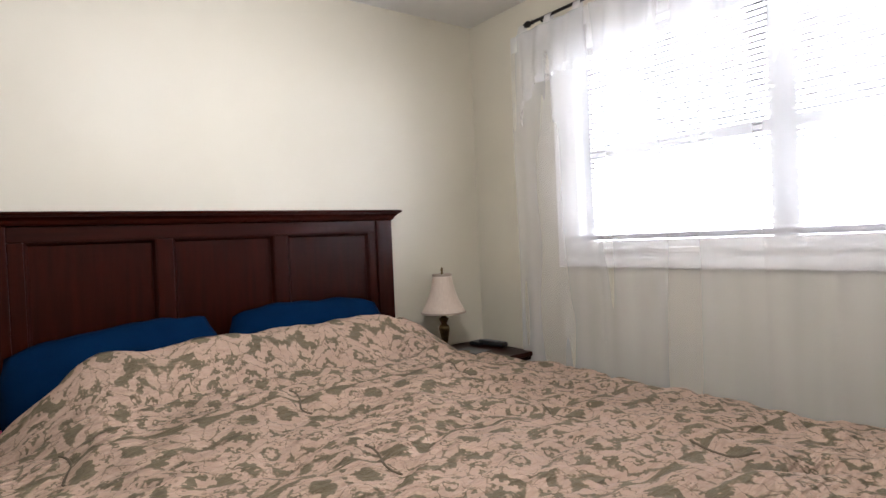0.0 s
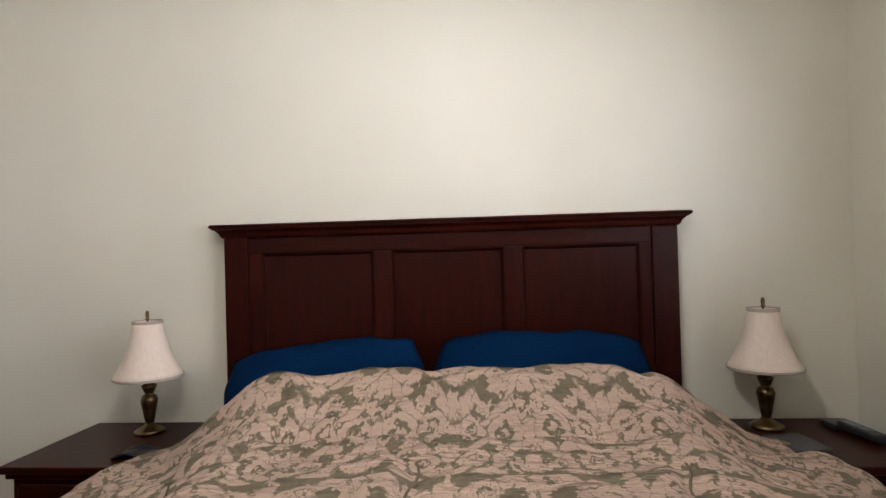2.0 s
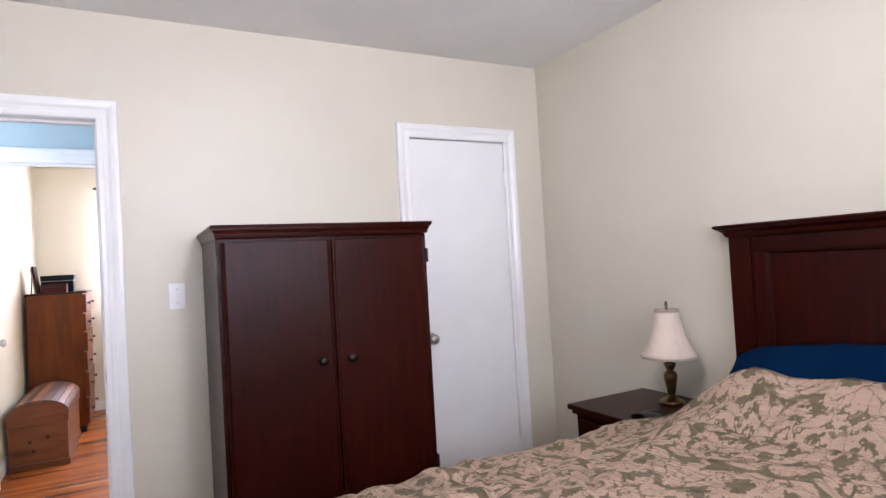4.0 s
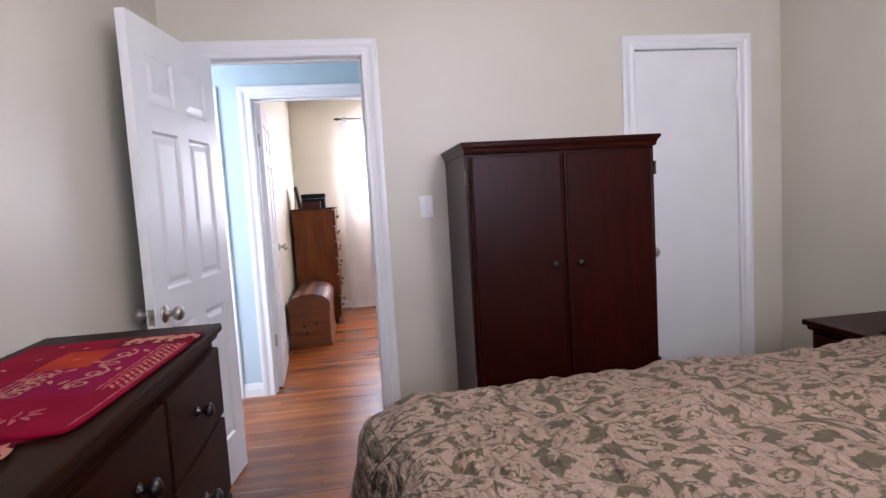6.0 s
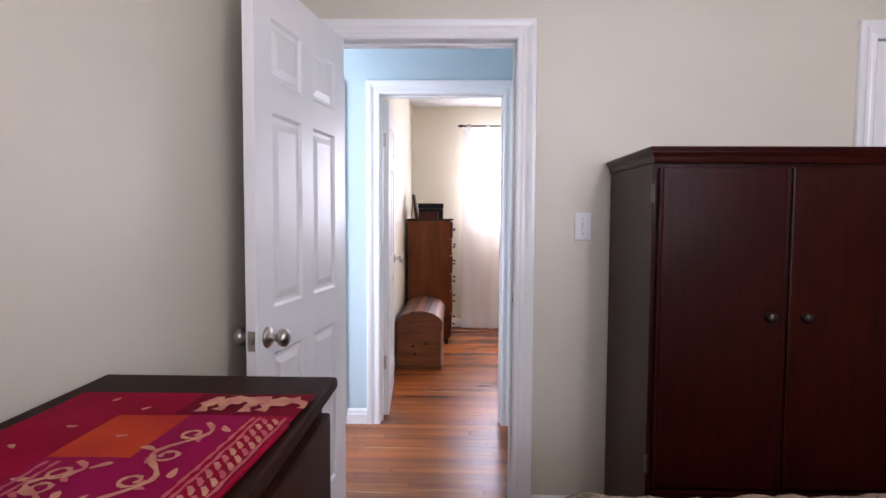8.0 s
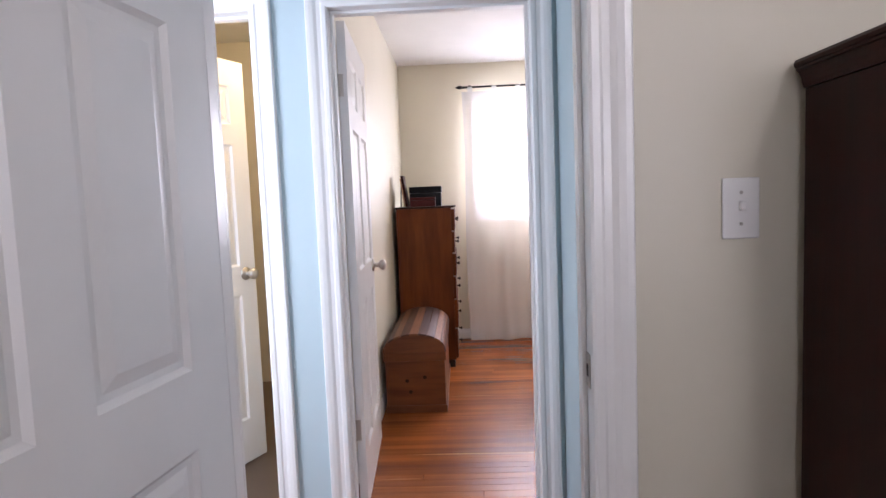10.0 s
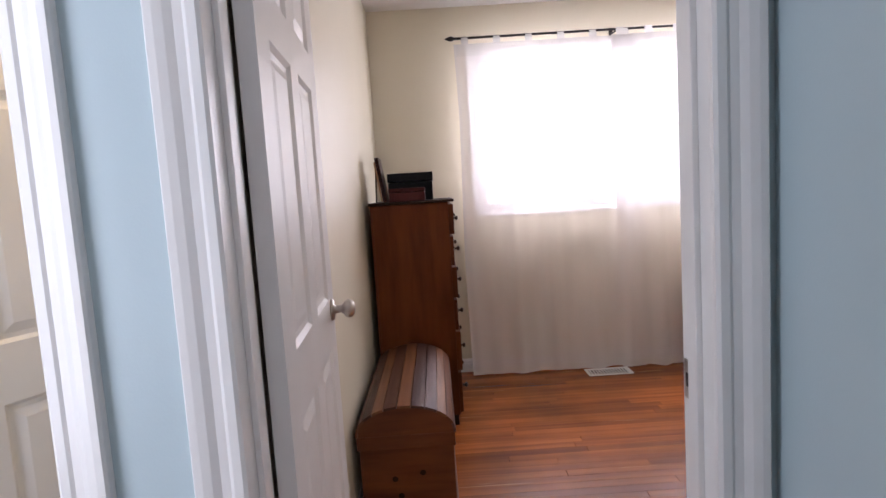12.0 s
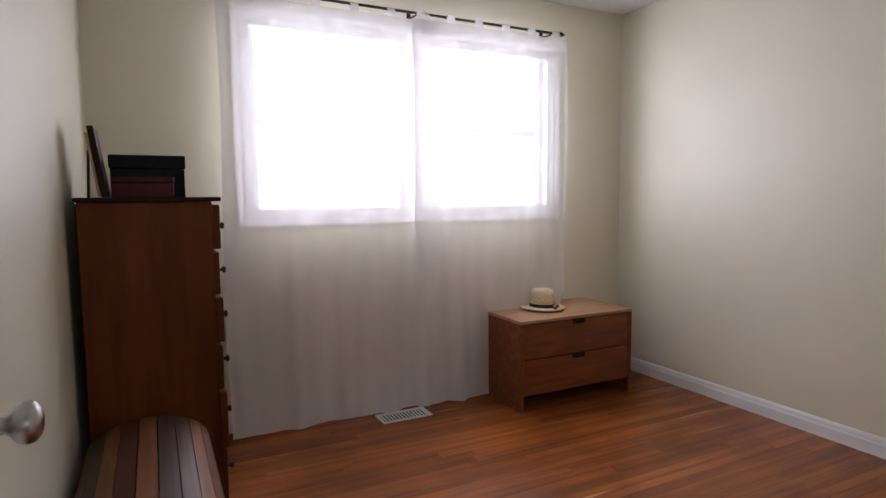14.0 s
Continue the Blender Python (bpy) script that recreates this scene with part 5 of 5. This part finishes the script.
# ---- far room things ----
# tall chest of drawers: its plain side looks east, its drawers north
tall = thing("tall_dresser", pose(-4.02, R2S + 0.035, 0), "tall worn orange-brown wooden dresser against the wall", "dresser")
TW, TD, TH = 0.685, 0.445, 1.268
part("carcass", box(0, TW, 0, TD - 0.02, 0.06, TH - 0.016, 0.004), MAPLE, tall)
part("top", box(-0.014, TW + 0.014, -0.008, TD + 0.012, TH - 0.016, TH, 0.005), DARKWOOD, tall)
part("plinth", box(0.004, TW - 0.006, 0.004, TD - 0.03, 0.0, 0.06, 0.003), DARKWOOD, tall)
edges_z = (0.07, 0.31, 0.54, 0.72, 0.90, 1.07, 1.245)
for i, (z0, z1) in enumerate(zip(edges_z, edges_z[1:])):
    d = part("drawer", box(0.015, TW + 0.003, TD - 0.022, TD + (0.006 if i % 2 else -0.002), z0 + 0.006, z1 - 0.006, 0.004), MAPLE, tall)
    for k in (0.18, 0.82):
        part("knob", lathe([(0.010, 0), (0.006, 0.005), (0.006, 0.012), (0.014, 0.018), (0.012, 0.026), (0.003, 0.029)], 14, pose(TW * k, TD + 0.004, (z0 + z1) / 2, -90)), BRONZE, d, "dark metal knob", True)

pic = thing("picture_frame", pose(-3.46, -3.005, TH + 0.002, 8, 0, 0), "small dark wooden picture frame standing on the dresser", "picture frame")
part("frame", box(-0.09, 0.09, -0.010, 0.010, 0.0, 0.245, 0.003), CHERRY, pic)
part("backing", box(-0.085, 0.085, -0.020, -0.0105, 0.006, 0.225, 0.002), OAK_TOP, pic)
part("strut", moulding([(0, 0), (0.006, 0), (0.006, 0.03), (0, 0.03)], (0.0, -0.0205, 0.17), (0.0, -0.052, 0.004), (0, -1, 0), (1, 0, 0)), DARKWOOD, pic)
blk = thing("keepsake_box", pose(-3.60, -2.868, TH), "black lacquered box on the tall dresser", "box")
part("body", box(-0.10, 0.10, -0.125, 0.125, 0.0, 0.105, 0.003), BLACKBOX, blk)
part("lid", box(-0.104, 0.104, -0.129, 0.129, 0.108, 0.158, 0.004), BLACKBOX, blk)
red = thing("cigar_box", pose(-3.425, -2.885, TH), "flat dark red leather box on the tall dresser", "box")
part("body", box(-0.055, 0.055, -0.098, 0.098, 0.0, 0.050, 0.003), REDBOX, red)
part("lid", box(-0.057, 0.057, -0.100, 0.100, 0.052, 0.072, 0.004), REDBOX, red)

# dome-topped trunk: its end looks east
trunk = thing("trunk", pose(-3.285, -3.100, 0), "pine trunk with a domed lid of mixed wooden slats", "trunk")
KL, KW, KH = 0.92, 0.385, 0.345
part("body", box(0.008, KL - 0.008, 0.008, KW - 0.008, 0.03, KH, 0.003), PINE, trunk)
part("foot_rail", box(0, KL, 0, KW, 0.0, 0.045, 0.004), PINE, trunk)
part("rim", box(0.0, KL, 0.0, KW, KH - 0.02, KH + 0.035, 0.003), PINE, trunk)


def dome(k):
    a = math.pi * k
    return KW / 2 - (KW / 2 + 0.004) * math.cos(a), KH + 0.035 + 0.118 * math.sin(a) ** 0.9


nk = 11
for i in range(nk):
    ks = [(i + 0.03 + 0.94 * j / 3) / nk for j in range(4)]
    bm = bmesh.new()
    rows = []
    for x in (-0.002, KL + 0.002):
        rows.append([bm.verts.new((x, *dome(min(max(k, 0.001), 0.999)))) for k in ks])
    for j in range(3):
        bm.faces.new((rows[0][j], rows[0][j + 1], rows[1][j + 1], rows[1][j]))
    bmesh.ops.recalc_face_normals(bm, faces=bm.faces[:])
    bmesh.ops.solidify(bm, geom=bm.faces[:], thickness=0.010)
    part("slat", bm, SLATS[(0, 3, 1, 0, 1, 0, 2, 2, 0, 3, 2)[i]], trunk)
for x in (0.012, KL - 0.012):
    bm = bmesh.new()
    for s in (-0.009, 0.009):
        ring = [bm.verts.new((x + s, KW / 2 + (dome(k)[0] - KW / 2) * 0.96, KH + 0.033 + (dome(k)[1] - KH - 0.035) * 0.93)) for k in [j / 20 for j in range(21)]]
        bm.faces.new(ring)
    bm.verts.ensure_lookup_table()
    for j in range(20):
        bm.faces.new((bm.verts[j], bm.verts[j + 1], bm.verts[21 + j + 1], bm.verts[21 + j]))
    part("lid_end", bm, PINE, trunk)
for y, z in ((0.14, 0.20), (0.16, 0.13), (0.25, 0.22)):
    part("knot", lathe([(0.012, 0), (0.008, 0.0012)], 10, pose(KL - 0.008, y, z, 0, 90)), DARKWOOD, trunk)

# low two-drawer cabinet by the far window: its front looks east
low = thing("low_cabinet", pose(-3.775, -0.575, 0, 0, 0, 90), "honey wood two-drawer cabinet with cut-out grips, beside the curtain", "cabinet")
LW, LD, LH = 0.425, 0.475, 0.545
for s in (-1, 1):
    part("side", box(s * LW - (0.022 if s > 0 else 0), s * LW + (0.022 if s < 0 else 0), 0.0, LD, 0.0, LH - 0.02, 0.003), OAK, low)
part("top", box(-LW, LW, 0.0, LD, LH - 0.02, LH, 0.003), OAK_TOP, low)
part("bottom", box(-LW + 0.022, LW - 0.022, 0.012, LD, 0.095, 0.112, 0.001), OAK, low)
part("back", box(-LW + 0.022, LW - 0.022, LD - 0.012, LD - 0.002, 0.0, LH - 0.02), OAK, low)


def grip_front(z0, z1):
    w, n0 = LW - 0.025, z1 - 0.028
    outline = [(-w, z0), (w, z0), (w, z1), (0.052, z1), (0.046, n0), (-0.046, n0), (-0.052, z1), (-w, z1)]
    bm = moulding(outline, (0, 0.022, 0), (0, 0.004, 0), (1, 0, 0), (0, 0, 1))
    d = part("drawer", bm, OAK, low)
    # dark block behind the notch, in place of the shade inside it
    part("grip_shade", box(-0.052, 0.052, 0.0225, 0.03, z1 - 0.03, z1 + 0.004), DARK, d, "dark block standing in for the cut-out grip's shade")
    return d


grip_front(0.114, 0.310), grip_front(0.316, 0.520)
# one solid block whose dark colour stands for the shaded drawer insides
part("drawer_box", box(-LW + 0.03, LW - 0.03, 0.031, LD - 0.03, 0.12, 0.51), DARK, low)

hat = thing("straw_hat", pose(-4.035, -0.660, LH, 0, 0, 25), "natural straw hat with a black ribbon, lying on the cabinet", "hat")
brim = [(0.078, 0.012), (0.095, 0.010), (0.125, 0.006), (0.142, 0.010), (0.147, 0.018), (0.143, 0.020), (0.125, 0.014), (0.095, 0.018), (0.078, 0.020)]
part("brim", lathe(brim, 40, Matrix.Diagonal((1.0, 0.92, 1, 1))), STRAW, hat, smooth=True)
part("crown", lathe([(0.082, 0.010), (0.080, 0.055), (0.0815, 0.060), (0.078, 0.066), (0.0765, 0.088), (0.078, 0.092), (0.075, 0.112), (0.067, 0.126), (0.052, 0.130), (0.030, 0.122), (0.002, 0.119)], 36, Matrix.Diagonal((1.0, 0.90, 1, 1))), STRAW, hat, "woven straw crown", True)
part("ribbon", lathe([(0.0832, 0.018), (0.0842, 0.020), (0.0832, 0.040), (0.0815, 0.040)], 36, Matrix.Diagonal((1.0, 0.905, 1, 1))), BLACK_RIBBON, hat, "black ribbon band")
for k, (dx, dy, dz) in enumerate(((0.098, -0.02, 0.028), (0.105, 0.0, 0.030), (0.098, 0.02, 0.034), (0.110, -0.035, 0.026))):
    part("dried_flower", lathe([(0.001, -0.009), (0.009, -0.004), (0.012, 0.003), (0.006, 0.009)], 9, pose(dx, dy, dz, 30 * k, 20, 0)), TWIG if k % 2 else STRAW, hat, "small dried flower")

# floor register under the window
vent = thing("floor_vent", pose(-4.150, -1.762, 0.0), "white enamelled floor register in the floor boards", "floor vent")
part("frame", (lambda b: (box(0.125, 0.145, 0, 0.305, 0.001, 0.006, 0.001, b), box(0.02, 0.125, 0, 0.02, 0.001, 0.006, 0.001, b), box(0.02, 0.125, 0.285, 0.305, 0.001, 0.006, 0.001, b), b)[3])(box(0, 0.02, 0, 0.305, 0.001, 0.006, 0.001)), VENT, vent)
# dark sheet on the boards that paints the duct's shade between louvres
part("backing", box(0.018, 0.127, 0.018, 0.287, 0.0005, 0.0012), DARK, vent)
for i in range(13):
    part("louvre", box(0.02, 0.125, 0.027 + i * 0.0205, 0.036 + i * 0.0205, 0.0015, 0.005), VENT, vent)

# bathroom ceiling lamp, out of sight above its door
bl = thing("ceiling_light", pose(-1.95, -3.40, H1), "round glass ceiling lamp, lit", "ceiling light")
part("base", lathe([(0.06, -0.02), (0.06, 0.0)], 20), VENT, bl)


cl = thing("ceiling_light", pose(2.05, -1.70, H1), "flush white ceiling lamp base above the bed, lit", "ceiling light")
part("base", lathe([(0.012, -0.15), (0.014, -0.05), (0.07, -0.02), (0.075, 0.0)], 24), VENT, cl)

# ---- floors, board by board ----
for nm, lab, b, mat in (("floor_bedroom", "honey oak strip floor of the bedroom", (-0.06, R1X + 0.1, R1S - 0.1, 0.1, -0.06, -0.013), DARK),
                        ("floor", "honey oak strip floor of hall and far room", (R2X - 0.1, -0.06, -5.3, R2N + 0.1, -0.06, -0.013), DARK),
                        ("floor_bathroom", "dark bathroom floor", (-3.2, HXB + 0.03, -4.9, R2S - 0.1, -0.013, -0.001), TILE_FLOOR)):
    tagged(part(nm, box(*b), mat), lab, "floor", kind="structure")
floor_ob = bpy.data.objects["floor"]
board_meshes = {}
PITCH = 0.0572


def board_bm(length, bm, x, y):
    g, w = 0.0004, 0.0569
    p = [(x + g, y + g, 0.0), (x + w - g, y + g, 0.0), (x + w - g, y + length - g, 0.0), (x + g, y + length - g, 0.0)]
    q = [(x, y, -0.0012), (x + w, y, -0.0012), (x + w, y + length, -0.0012), (x, y + length, -0.0012)]
    r = [(a, b, -0.012) for a, b, _ in q]
    rings = [[bm.verts.new(v) for v in ring] for ring in (p, q, r)]
    bm.faces.new(rings[0])
    for a, b in zip(rings, rings[1:]):
        for i in range(4):
            bm.faces.new((a[i], b[i], b[(i + 1) % 4], a[(i + 1) % 4]))


fr = random.Random(21)


def runs(y0, y1):
    y = y0 - fr.uniform(0, 0.5)
    while y < y1:
        ln = fr.choice((0.75, 1.1, 1.4, 1.75, 2.1))
        a, b = max(y, y0), min(y + ln, y1)
        if b - a > 0.03:
            yield round(a, 3), round(b - a - 0.0008, 3)
        y += ln


rest = bmesh.new()
count = 0
x = R2X
while x < -0.005:
    hallside = x > HXB - 0.03
    y0, y1 = (-4.6, HN) if hallside else (R2S, R2N)
    if x > -0.125:
        y0, y1 = D1A, D1B
    for y, ln in runs(y0, y1):
        near = (y + ln > -3.3) and count < 300
        if near:
            if ln not in board_meshes:
                bm = bmesh.new()
                board_bm(ln, bm, 0, 0)
                o = part("floor_board", bm, PLANK, floor_ob)
                board_meshes[ln] = o.data
            else:
                o = new("floor_board", board_meshes[ln])
                o.parent = floor_ob
            o.location = (x, y, 0)
            count += 1
        else:
            board_bm(ln, rest, x, y)
    x += PITCH
part("floor_boards_beyond", rest, PLANK_I, floor_ob)["kind"] = "stuff"
rest = bmesh.new()
x = 0.0
while x < R1X:
    for y, ln in runs(R1S, 0.0):
        board_bm(ln, rest, x, y)
    x += PITCH
part("floor_boards", rest, PLANK_I, bpy.data.objects["floor_bedroom"])["kind"] = "stuff"
